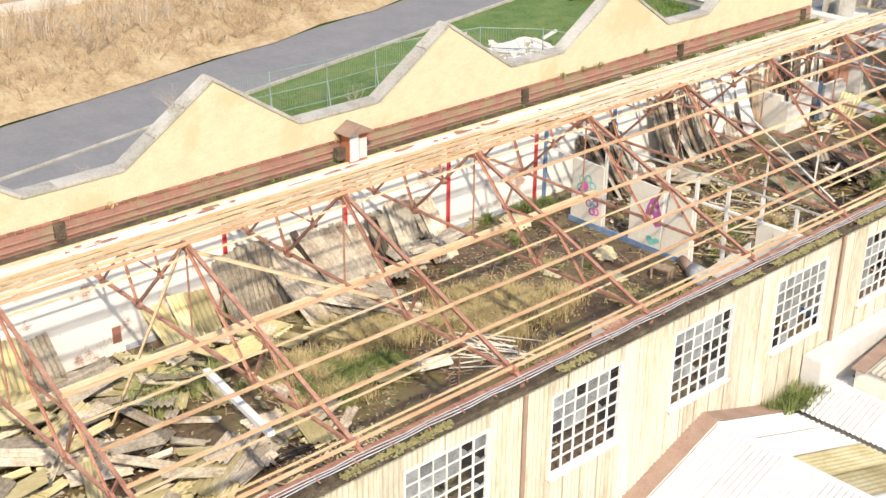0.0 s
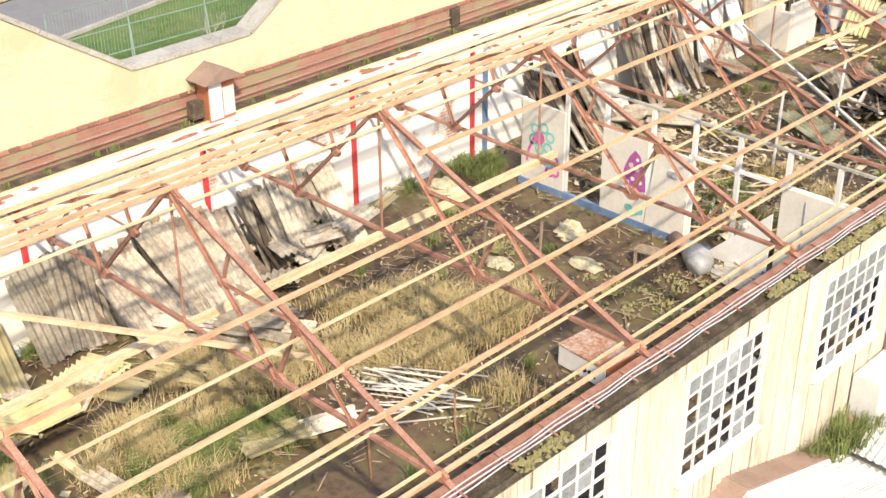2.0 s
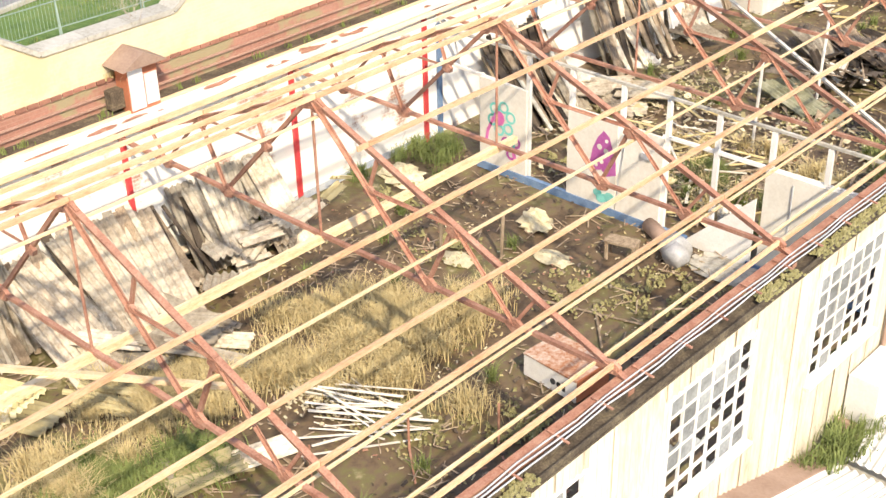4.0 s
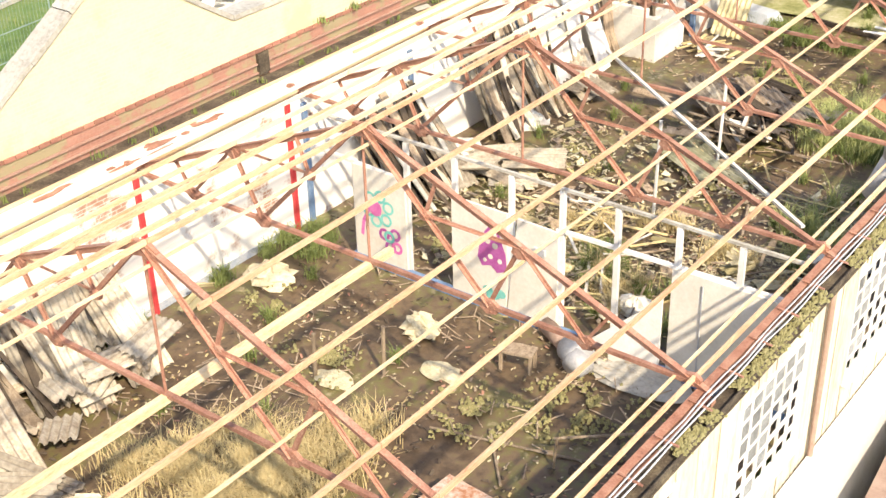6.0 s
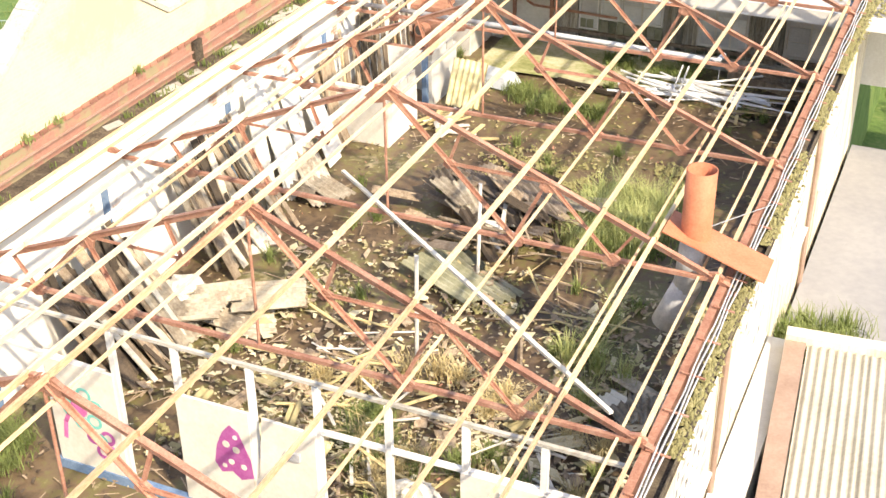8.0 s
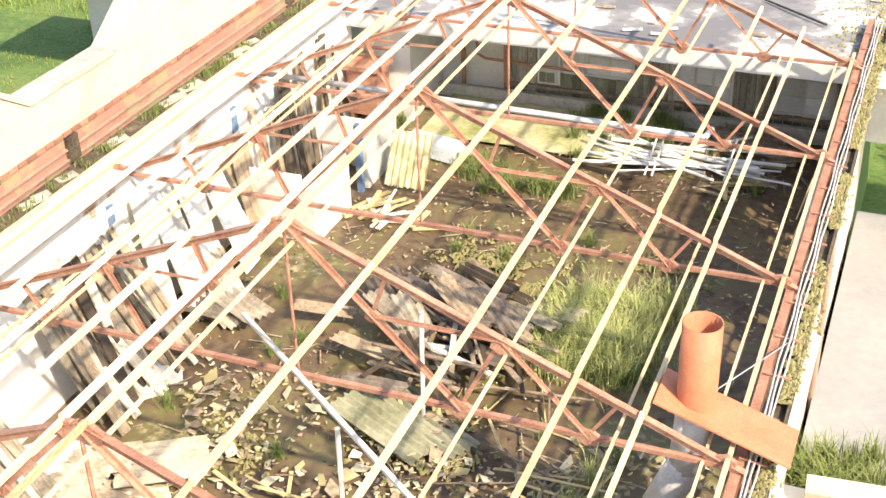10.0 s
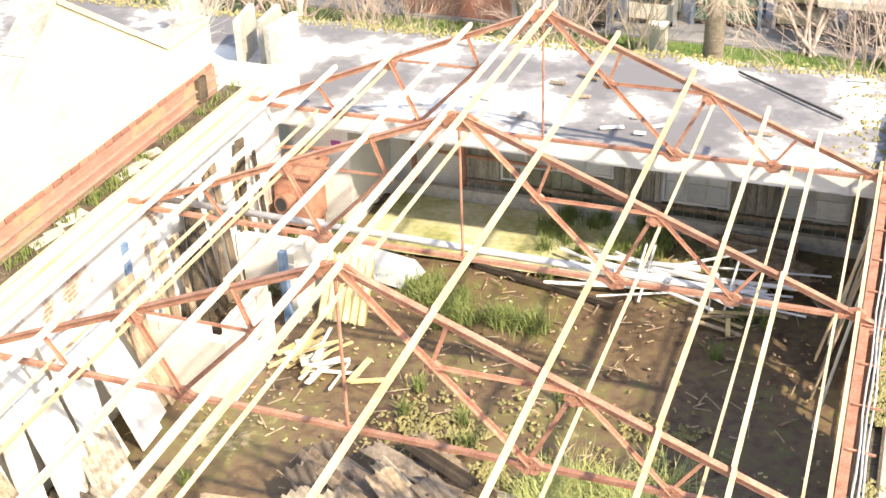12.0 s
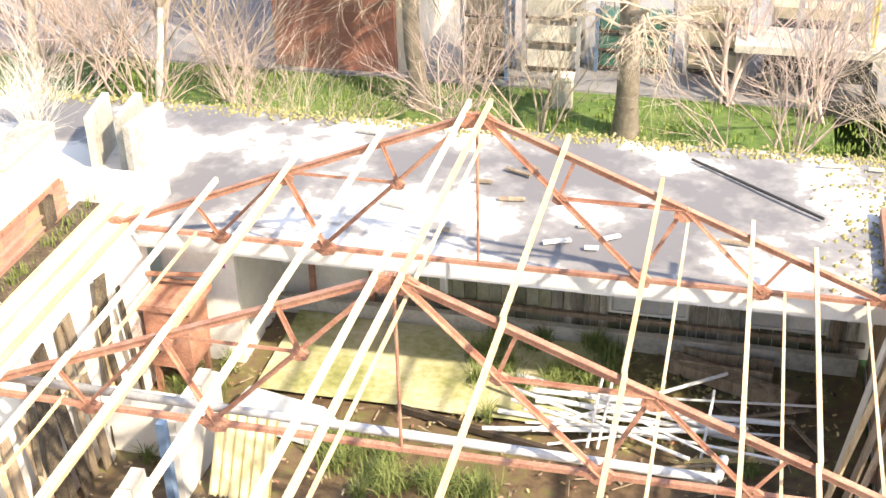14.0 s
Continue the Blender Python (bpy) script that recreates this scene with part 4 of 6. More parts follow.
def sheet_mesh(w, l, mat, seed=0):
    key = (w, l, mat.name, seed)
    if key not in SHEETS:
        SHEETS[key] = Geo().corrugated(w, l, 0.146, 0.066, 0.012, 6, None, 0.06, random.Random(seed)).mesh("sheet", mat)
    return SHEETS[key]


def leaning_stack(y0, y1, count, xb, zt, label, seed, mats=(ASBESTOS,), w=0.95, fan=0.25):
    rng = random.Random(seed)
    t = thing("sheet_stack", xb, (y0 + y1) / 2, 0, label, "sheet stack", "stacks of sheeting")
    base = Matrix.Translation((-xb, -(y0 + y1) / 2, 0))
    for k in range(count):
        y = y0 + (y1 - y0) * (k + 0.5) / count + rng.uniform(-0.15, 0.15)
        m, d = leaning(y, xb + rng.uniform(-fan, fan), zt * rng.uniform(0.85, 1.05), -5.12 + 0.03 * (k % 5))
        p = part("sheet", sheet_mesh(w, round(min(d, 2.6), 1), rng.choice(mats), rng.randint(0, 2)), None, t)
        p.matrix_basis = base @ m @ pose(0, 0, 0.03 * (k % 4), rng.uniform(-4, 4), 0, rng.uniform(-13, 13))
    return t


def floor_heap(x, y, count, rx, ry, label, seed, mats=(ASBESTOS,), w=0.9, l=1.6, turn=0.0, jitter=25, step=0.05, tilt=7, h0=0.06):
    rng = random.Random(seed)
    t = thing("sheet_heap", x, y, 0, label, "sheet heap", "heaps of sheeting", turn)
    for k in range(count):
        p = part("sheet", sheet_mesh(w if k % 3 else round(w * 0.6, 2), round(l * rng.choice((0.6, 0.8, 1.0, 1.0)), 1), rng.choice(mats), rng.randint(0, 2)), None, t)
        a = 1.6 * rng.uniform(-tilt, tilt)
        p.matrix_basis = pose(rng.gauss(0, rx), rng.gauss(0, ry), h0 + step * k + abs(math.sin(radians(a))) * l * 0.5, a, rng.uniform(-tilt, tilt), rng.gauss(0, jitter)) @ pose(0, -l / 2, 0)
    return t


def slat_stack(y0, y1, count, xb, zt, label, seed, mats=(WOOD, WOOD_DARK), w=0.1, fan=0.5):
    rng = random.Random(seed)
    t = thing("board_stack", xb, (y0 + y1) / 2, 0, label, "board stack", "stacks of boards")
    for k in range(count):
        y = (y0 - y1) / 2 + (y1 - y0) * (k + rng.random()) / count
        ww = w * rng.uniform(0.6, 2.2)
        a = (rng.uniform(-fan, fan), y, 0.05)
        b = (-5.12 - xb + 0.12 * rng.random(), y + rng.uniform(-0.3, 0.3), zt * rng.uniform(0.75, 1.1))
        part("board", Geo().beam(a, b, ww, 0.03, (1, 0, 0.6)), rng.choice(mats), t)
    return t


def stick_pile(name, x, y, z, count, length, label, seed, mat, r=0.02, spread=0.5, turn=0.0, fan=20, square=False, high=0.25):
    rng = random.Random(seed)
    t = thing(name, x, y, z, label, "pile", "loose piles", turn)
    for k in range(count):
        a = radians(rng.gauss(0, fan))
        l = length * rng.uniform(0.5, 1.1) / 2
        c = Vector((rng.gauss(0, spread * 0.5), rng.gauss(0, spread), 0.04 + high * k / count))
        d = Vector((math.cos(a), math.sin(a), rng.uniform(-0.08, 0.08))) * l
        g = Geo().beam(c - d, c + d, r * rng.uniform(1.2, 3.5), r) if square else Geo().tube(c - d, c + d, r * rng.uniform(0.7, 1.2), n=7)
        part("length", g, mat if not isinstance(mat, tuple) else rng.choice(mat), t)
    return t


def sheeting():
    both = (ASBESTOS, ASB_YELLOW)
    leaning_stack(-34.6, -33.0, 2, -4.6, 1.4, "grey corrugated cement sheets propped against a white wall", 1, both)
    leaning_stack(-28.1, -26.9, 4, -4.55, 1.9, "weathered corrugated sheets leaning beside a red post", 2, fan=0.12)
    leaning_stack(-26.6, -24.4, 6, -3.0, 1.5, "long grey corrugated sheets sloping down from the wall", 3, fan=0.35, w=0.73)
    # the dark boards stand in for shade in the gaps between sheets
    slat_stack(-25.8, -24.2, 16, -3.6, 1.6, "old boards between leaning sheets, dark ones standing in for shaded gaps", 41, (WOOD_DARK, WOOD, ASBESTOS), fan=0.5)
    slat_stack(-27.0, -26.0, 10, -4.4, 1.5, "dark narrow boards leaning against the white wall", 21)
    slat_stack(-24.4, -23.2, 14, -4.0, 1.3, "grey splintered boards leaning on the white wall", 22)
    leaning_stack(-23.1, -21.2, 8, -3.9, 1.7, "broken grey corrugated sheets slumped against the wall", 4, fan=0.4, w=0.6)
    floor_heap(-4.3, -22.5, 16, 0.35, 0.5, "heap of broken grey cement sheets by the wall", 5, w=0.6, l=1.1, jitter=40)
    floor_heap(-2.9, -25.2, 14, 0.3, 0.35, "layered pile of narrow grey corrugated sheets", 6, w=0.45, l=2.0, turn=-60, jitter=9, step=0.025)
    floor_heap(-3.3, -27.7, 3, 0.15, 0.15, "yellow-green corrugated sheet lying on the floor", 7, (ASB_YELLOW,), w=1.25, l=1.5, turn=-75, jitter=5, tilt=3)
    stick_pile("pipe_pile", -2.35, -26.7, 0, 16, 1.5, "bundle of pale round pipes on the floor", 8, ASB_YELLOW, 0.045, 0.25, 30, 7, high=0.16)
    floor_heap(-3.6, -30.4, 7, 0.3, 0.35, "yellowed corrugated sheets lying over rubble", 9, both, w=1.0, l=1.5, turn=10, jitter=14, tilt=14)
    floor_heap(-3.3, -32.7, 8, 0.35, 0.35, "stacked yellowed corrugated sheets near the wall", 10, both, w=1.1, l=1.7, turn=-8, jitter=10, tilt=10)
    floor_heap(-3.4, -34.6, 8, 0.4, 0.4, "broken corrugated sheets heaped on the floor", 11, both, w=1.0, l=1.6, turn=20, jitter=16, tilt=12)
    floor_heap(-2.9, -29.5, 3, 0.15, 0.25, "upright yellow corrugated sheets beside rubble", 12, (ASB_YELLOW,), w=0.7, l=1.2, turn=0, jitter=6, tilt=18, h0=0.2)
    floor_heap(-1.0, -33.8, 16, 0.9, 0.9, "scattered narrow pieces of corrugated sheet", 13, both, w=0.5, l=1.4, jitter=50, step=0.02)
    floor_heap(1.2, -32.2, 12, 0.7, 0.8, "fallen grey corrugated sheets in long strips", 14, both, w=0.55, l=2.2, turn=35, jitter=14, step=0.02)
    floor_heap(0.4, -30.2, 7, 0.5, 0.5, "short broken sheets among rubble", 15, both, w=0.5, l=1.1, turn=10, jitter=20, step=0.03)
    floor_heap(0.2, -26.7, 6, 0.25, 0.35, "strips of corrugated sheet below the truss", 16, both, w=0.45, l=1.2, turn=-30, jitter=8, step=0.02)
    for k, (x, y, n, w, l, a) in enumerate(((-4.0, -31.6, 6, 0.9, 1.4, 70), (-2.2, -31.6, 7, 0.6, 1.5, 25), (-1.9, -35.0, 9, 0.8, 1.6, -15), (0.4, -35.2, 9, 0.7, 1.6, 40), (-0.6, -31.9, 7, 0.45, 1.3, -40), (2.0, -34.0, 9, 0.5, 1.7, 20), (-4.2, -35.6, 7, 1.0, 1.6, 5), (1.8, -30.9, 6, 0.4, 1.3, 70), (-3.9, -29.1, 5, 0.6, 1.3, 50), (-3.0, -31.2, 9, 0.8, 1.5, -30), (-1.2, -30.2, 8, 0.5, 1.4, 60), (-3.1, -33.9, 9, 0.9, 1.5, 35), (0.9, -33.2, 9, 0.5, 1.7, -10), (-0.9, -36.2, 9, 0.7, 1.6, 15), (2.9, -32.0, 8, 0.45, 1.6, 30))):
        floor_heap(x, y, max(3, n - 3), 0.45, 0.45, "broken corrugated sheets and strips among weeds", 60 + k, both, w=round(w * 0.75, 2), l=l, turn=a, jitter=22, tilt=12, step=0.035)
    stick_pile("timber_pile", -2.6, -33.2, 0, 26, 1.7, "scattered pale broken timbers", 17, (WOOD, ASBESTOS), 0.025, 1.0, 10, 30, True)
    stick_pile("timber_pile", 2.2, -30.6, 0, 22, 1.5, "dark splintered timbers on the mud", 18, (WOOD_DARK, WOOD), 0.025, 0.9, 60, 40, True)
    stick_pile("lath_pile", 0.9, -24.3, 0, 22, 1.9, "tangle of pale thin laths on the floor", 19, PALE_CONCRETE, 0.014, 0.35, 35, 25, True)
    floor_heap(-4.7, -19.5, 2, 0.1, 0.2, "small upright offcuts of corrugated sheet", 20, (ASB_YELLOW,), w=0.4, l=0.7, jitter=10, tilt=35, h0=0.25)
    leaning_stack(-30.1, -28.9, 3, -3.9, 1.15, "yellow-green corrugated sheets standing against rubble", 49, (ASB_YELLOW,), w=0.62, fan=0.2)
    floor_heap(-1.6, -14.3, 7, 0.7, 0.6, "torn yellowed boards and plaster behind the partition", 51, (ASB_YELLOW, WOOD), w=0.3, l=0.7, jitter=50, tilt=10, step=0.02)
    floor_heap(2.6, -13.2, 8, 0.8, 0.7, "broken cream boards lying over sticks", 52, (CREAM, WOOD, ASB_YELLOW), w=0.24, l=0.7, jitter=60, tilt=10, step=0.02)
    stick_pile("timber_pile", 0.9, -14.4, 0, 30, 1.3, "loose laths and broken studs on the floor", 53, (STRAW, PALE_CONCRETE, WOOD), 0.02, 0.9, 30, 60, True)
    # past the partition
    slat_stack(-14.6, -12.6, 26, -3.9, 1.9, "dark and pale long boards stacked against the wall", 23, (WOOD, WOOD_DARK, WOOD_DARK, CONCRETE), fan=0.6)
    leaning_stack(-13.6, -12.6, 3, -3.6, 1.2, "grey sheets leaning among long boards", 24, w=0.6)
    slat_stack(-10.9, -8.6, 26, -4.0, 2.2, "bundle of grey and brown boards leaning upright", 25, (WOOD, WOOD_DARK, ASBESTOS), fan=0.3)
    slat_stack(-8.6, -4.8, 12, -4.5, 2.3, "white and grey boards leaning along the wall", 26, (WHITE_PAINT, PALE_CONCRETE, WOOD), w=0.25, fan=0.2)
    slat_stack(-4.4, -0.3, 16, -5.0, 2.5, "brown studs and torn white boards along the wall end", 44, (WOOD, WHITE_PAINT, DARK, PURLIN), w=0.12, fan=0.08)
    floor_heap(-3.4, -11.9, 6, 0.3, 0.3, "pale corrugated sheets slumped from the wall", 27, w=0.9, l=1.4, turn=-70, jitter=12, tilt=10)
    floor_heap(-4.0, -7.6, 5, 0.2, 0.3, "grey corrugated sheets standing beside the wall", 28, w=0.6, l=1.2, turn=60, jitter=10, tilt=20, h0=0.15)
    floor_heap(-0.3, -6.75, 36, 0.65, 0.65, "big heap of dirty brown-grey corrugated sheets", 29, (ASB_DARK, ASB_DARK, ASBESTOS, WOOD), w=0.42, l=1.8, turn=-116, jitter=15, step=0.016, tilt=11)
    floor_heap(0.2, -7.3, 24, 0.7, 0.55, "broken boards and sheet strips on the heap", 47, (ASB_DARK, WOOD, WOOD_DARK), w=0.2, l=1.6, turn=-112, jitter=22, step=0.012, tilt=9, h0=0.3)
    floor_heap(0.0, -9.15, 3, 0.25, 0.2, "flat mossy grey-green corrugated sheets", 48, (ASB_GREEN,), w=0.9, l=1.9, turn=-118, jitter=5, step=0.03, tilt=3)
    stick_pile("timber_pile", 0.4, -7.7, 0.1, 30, 1.8, "loose pale and dark timbers over a sheet heap", 30, (WOOD, WOOD, PALE_CONCRETE, WOOD_DARK), 0.03, 0.7, -35, 35, True, high=0.5)
    stick_pile("timber_pile", 2.4, -9.6, 0, 30, 1.6, "scattered yellow sticks on the floor", 31, (STRAW, WOOD), 0.014, 0.8, 20, 50, True)
    stick_pile("timber_pile", -0.6, -12.6, 0, 34, 1.2, "broken yellow laths and plaster on the floor", 32, (STRAW, PALE_CONCRETE, WOOD), 0.018, 0.9, 10, 60, True)
    stick_pile("timber_pile", 3.3, -13.6, 0, 26, 1.0, "scattered broken laths near the wall", 33, (STRAW, WOOD, PALE_CONCRETE), 0.018, 0.8, 0, 70, True)
    floor_heap(4.3, -11.6, 6, 0.3, 0.4, "white broken sheets below the metal duct", 34, (PALE_CONCRETE, ASBESTOS), w=0.5, l=0.9, jitter=50)
    t = thing("leaning_sheet", -2.9, -2.15, 0, "tall grey corrugated sheet leaning beside white blockwork", "sheet")
    part("sheet", sheet_mesh(0.9, 1.2, ASB_YELLOW, 1), None, t).matrix_basis = pose(0, 0, 0.03, 58, 0, 0)
    stick_pile("timber_pile", -2.7, -3.3, 0, 28, 0.9, "short pale firewood-like offcuts on the floor", 37, (PALE_CONCRETE, STRAW), 0.03, 0.35, 70, 30, True)


sheeting()


# ---- single things inside ----
def spray(name, parent, geo, mat):
    part(name, geo, mat, parent)


def ring(cx, cz, r0, r1, y, n=14):
    g = Geo()
    p = [(cx + r * math.cos(6.283 * k / n), yy, cz + r * math.sin(6.283 * k / n)) for yy in (y, y + 0.004) for r in (r0, r1) for k in range(n)]
    f = []
    for k in range(n):
        q = (k + 1) % n
        f += [(k, q, n + q, n + k), (2 * n + k, 3 * n + k, 3 * n + q, 2 * n + q), (n + k, n + q, 3 * n + q, 3 * n + k)]
    return g.add(p, f)


def disc(cx, cz, r, y, n=12, squash=1.0):
    return Geo().add([(cx + r * math.cos(6.283 * k / n), yy, cz + squash * r * math.sin(6.283 * k / n)) for yy in (y, y - 0.004) for k in range(n)], [tuple(range(n, 2 * n)), tuple(range(n - 1, -1, -1))] + [(k, (k + 1) % n, n + (k + 1) % n, n + k) for k in range(n)])


def partition():
    Y = -16.52
    t = thing("partition", 0, Y, 0, "broken white partition with spray-painted panels and bare posts", "partition")
    part("kick_board", Geo().box(-3.5, 1.7, -0.05, 0.05, 0, 0.17), BLUE_PAINT, t, "blue painted kick board")
    part("kick_board", Geo().box(3.0, 5.3, -0.05, 0.05, 0, 0.15), BLUE_PAINT, t)
    p = part("panel", Geo().box(-3.42, -2.2, -0.025, 0.025, 0.174, 2.06), PALE_CONCRETE, t, "white panel sprayed with a pink and teal flower")
    for k in range(6):
        a = 6.283 * k / 6 + 0.3
        spray("spray_mark", p, ring(-2.84 + 0.25 * math.cos(a), 1.28 + 0.27 * math.sin(a), 0.085, 0.135, -0.031 - 0.001 * k), TEAL)
    spray("spray_mark", p, disc(-2.9, 1.28, 0.15, -0.04, 12, 1.1), PINK)
    for k, (cx, cz, m) in enumerate(((-2.72, 0.78, PURPLE), (-2.46, 0.84, PURPLE), (-2.58, 0.55, PURPLE), (-2.6, 0.76, TEAL), (-2.42, 0.58, PINK))):
        spray("spray_mark", p, ring(cx, cz, 0.07, 0.13, -0.033 - 0.001 * k), m)
    for q, r in (((-3.05, 1.25), (-3.2, 0.95)), ((-3.2, 0.97), (-3.26, 0.62))):
        spray("spray_mark", p, Geo().beam((q[0], -0.03, q[1]), (r[0], -0.03, r[1]), 0.008, 0.07, (1, 0, 0)), PINK)
    p = part("panel", Geo().box(-1.14, 0.04, -0.025, 0.025, 0.174, 2.06), PALE_CONCRETE, t, "white panel sprayed with a purple figure")
    g = Geo()
    outline = [(0, 0.62), (0.14, 0.5), (0.2, 0.28), (0.30, -0.05), (0.33, -0.45), (0.12, -0.56), (-0.02, -0.42), (-0.2, -0.5), (-0.3, -0.3), (-0.24, 0.1), (-0.13, 0.42)]
    n = len(outline)
    g.add([(-0.28 + x, y, 1.28 + z * 0.8) for y in (-0.026, -0.031) for x, z in outline], [tuple(range(n)), tuple(range(2 * n - 1, n - 1, -1))] + [(k, n + k, n + (k + 1) % n, (k + 1) % n) for k in range(n)])
    spray("spray_mark", p, g, PURPLE)
    for cx, cz, r in ((-0.36, 1.42, 0.06), (-0.2, 1.36, 0.06), (-0.3, 1.12, 0.05), (-0.1, 1.08, 0.05), (-0.42, 1.02, 0.04), (-0.2, 1.58, 0.04)):
        spray("spray_mark", p, disc(cx, cz, r, -0.033, 10), PALE_CONCRETE)
    for k, (cx, cz) in enumerate(((-0.28, 0.42), (-0.12, 0.36), (0.0, 0.42), (-0.2, 0.32))):
        spray("spray_mark", p, disc(cx - 0.08, cz, 0.11, -0.031 - 0.001 * k, 9, 0.8), TEAL)
    p = part("panel", Geo().add([(x, y, z) for y in (-0.025, 0.025) for x, z in ((0.06, 0.174), (1.06, 0.174), (1.08, 2.02), (0.26, 2.04))], [(0, 1, 2, 3), (7, 6, 5, 4), (0, 4, 5, 1), (1, 5, 6, 2), (2, 6, 7, 3), (3, 7, 4, 0)]), PALE_CONCRETE, t, "white panel with switch boxes")
    part("switch_box", Geo().box(0.62, 0.84, -0.07, -0.026, 1.5, 1.62), ZINC, p)
    part("panel", Geo().box(3.2, 5.3, -0.025, 0.025, 0.154, 2.08), PALE_CONCRETE, t, "pale grey panel with conduit")
    part("conduit", Geo().tube((3.75, -0.045, 0.25), (3.75, -0.045, 1.95), 0.014, n=6), ZINC, t)
    part("fallen_panel", Geo().add([(x, y, z) for y in (-0.02, 0.02) for x, z in ((1.6, 0.02), (3.06, 0.02), (3.06, 1.45), (2.6, 1.0))], [(0, 1, 2, 3), (7, 6, 5, 4), (0, 4, 5, 1), (1, 5, 6, 2), (2, 6, 7, 3), (3, 7, 4, 0)]), WHITE_PAINT, t, "torn white panel")
    for x, h in ((-3.44, 2.1), (-2.2, 3.0), (-1.12, 3.1), (0.08, 3.0), (1.1, 2.98), (2.15, 3.05), (3.24, 3.6), (4.3, 3.05)):
        part("post", Geo().box(x - 0.045, x + 0.045, 0.03, 0.11, 0, min(h, 2.78)), WHITE_PAINT, t, "bare white post")
    part("rail", Geo().beam((1.0, 0.07, 2.03), (5.3, 0.07, 2.1), 0.07, 0.06), WHITE_PAINT, t)
    part("rail", Geo().beam((-4.6, 0.07, 2.1), (-2.4, 0.07, 2.0), 0.07, 0.06), WHITE_PAINT, t)
    part("head_rail", Geo().beam((-4.2, 0.07, 2.82), (5.3, 0.07, 2.82), 0.06, 0.05), CONCRETE, t, "grey head rail")


def duct_and_flue():
    t = thing("flue", 4.86, -11.45, 0, "rust orange round flue with sloping plate and zinc duct", "flue")
    n = 20
    g = Geo()
    for r, z in ((0.23, 3.2), (0.23, 4.35), (0.215, 4.35), (0.215, 3.2)):
        g.v += [(r * math.cos(6.283 * k / n), r * math.sin(6.283 * k / n), z) for k in range(n)]
    g.f = [(a * n + k, a * n + (k + 1) % n, (a + 1) * n + (k + 1) % n, (a + 1) * n + k) for a in range(3) for k in range(n)]
    part("flue_pipe", g, ORANGE, t, "orange rusted flue pipe", smooth=True)
    part("roof_plate", Geo().beam((-0.42, -0.05, 3.42), (1.15, -0.05, 2.9), 0.7, 0.02), ORANGE, t, "sloping orange steel plate")
    g = Geo().tube((0, 0, 3.2), (-0.05, 0, 2.3), 0.22, n=16).tube((-0.05, 0, 2.35), (-0.35, 0.05, 1.55), 0.22, n=16)
    part("duct", g, ZINC, t, "dented grey zinc duct", smooth=True)
    part("wire", Geo().tube((0.15, 0, 3.4), (0.75, 2.2, 2.8), 0.008, n=5), ZINC, t)
    t = thing("fallen_duct", 1.75, -17.15, 0, "dented silver duct elbow fallen beside the partition", "duct", turn=-20)
    part("tube", Geo().tube((-1.0, 0.25, 0.16), (-0.1, 0.1, 0.17), 0.15, n=14), BROWN, t, "brown rusted tube", smooth=True)
    part("elbow", Geo().tube((-0.15, 0.1, 0.22), (0.3, 0.0, 0.28), 0.24, 0.26, n=14).tube((0.3, 0, 0.28), (0.35, -0.25, 0.2), 0.26, 0.2, n=14), ZINC, t, "crumpled zinc elbow", smooth=True)


def tank_box():
    t = thing("steel_cabinet", 2.66, -21.45, 0, "white steel cabinet with rusty top lying on the floor", "cabinet", turn=-4)
    part("body", Geo().box(-0.55, 0.55, -0.4, 0.4, 0.04, 0.43), WHITE_PAINT, t)
    part("top", Geo().box(-0.56, 0.56, -0.41, 0.41, 0.434, 0.465), surface("rusted_white_top", [(0.26, 0.09, 0.04), (0.42, 0.19, 0.10), (0.62, 0.50, 0.42), (0.72, 0.66, 0.6)], 1.6, 0.8, spread=0.7), t, "rust stained top")
    for x, r in ((0.08, 0.055), (0.2, 0.045)):
        part("port", Geo().tube((x, -0.40, 0.22), (x, -0.41, 0.22), r, n=10), BLACK, t, "dark opening")
    part("port", Geo().box(0.28, 0.34, -0.408, -0.402, 0.14, 0.3), BLACK, t)
    part("rim", Geo().box(0.555, 0.575, -0.38, 0.38, 0.05, 0.46), ORANGE, t, "rusted end flange")
    part("foot", Geo().box(-0.5, 0.5, -0.35, 0.35, 0.0, 0.036), RUST, t)


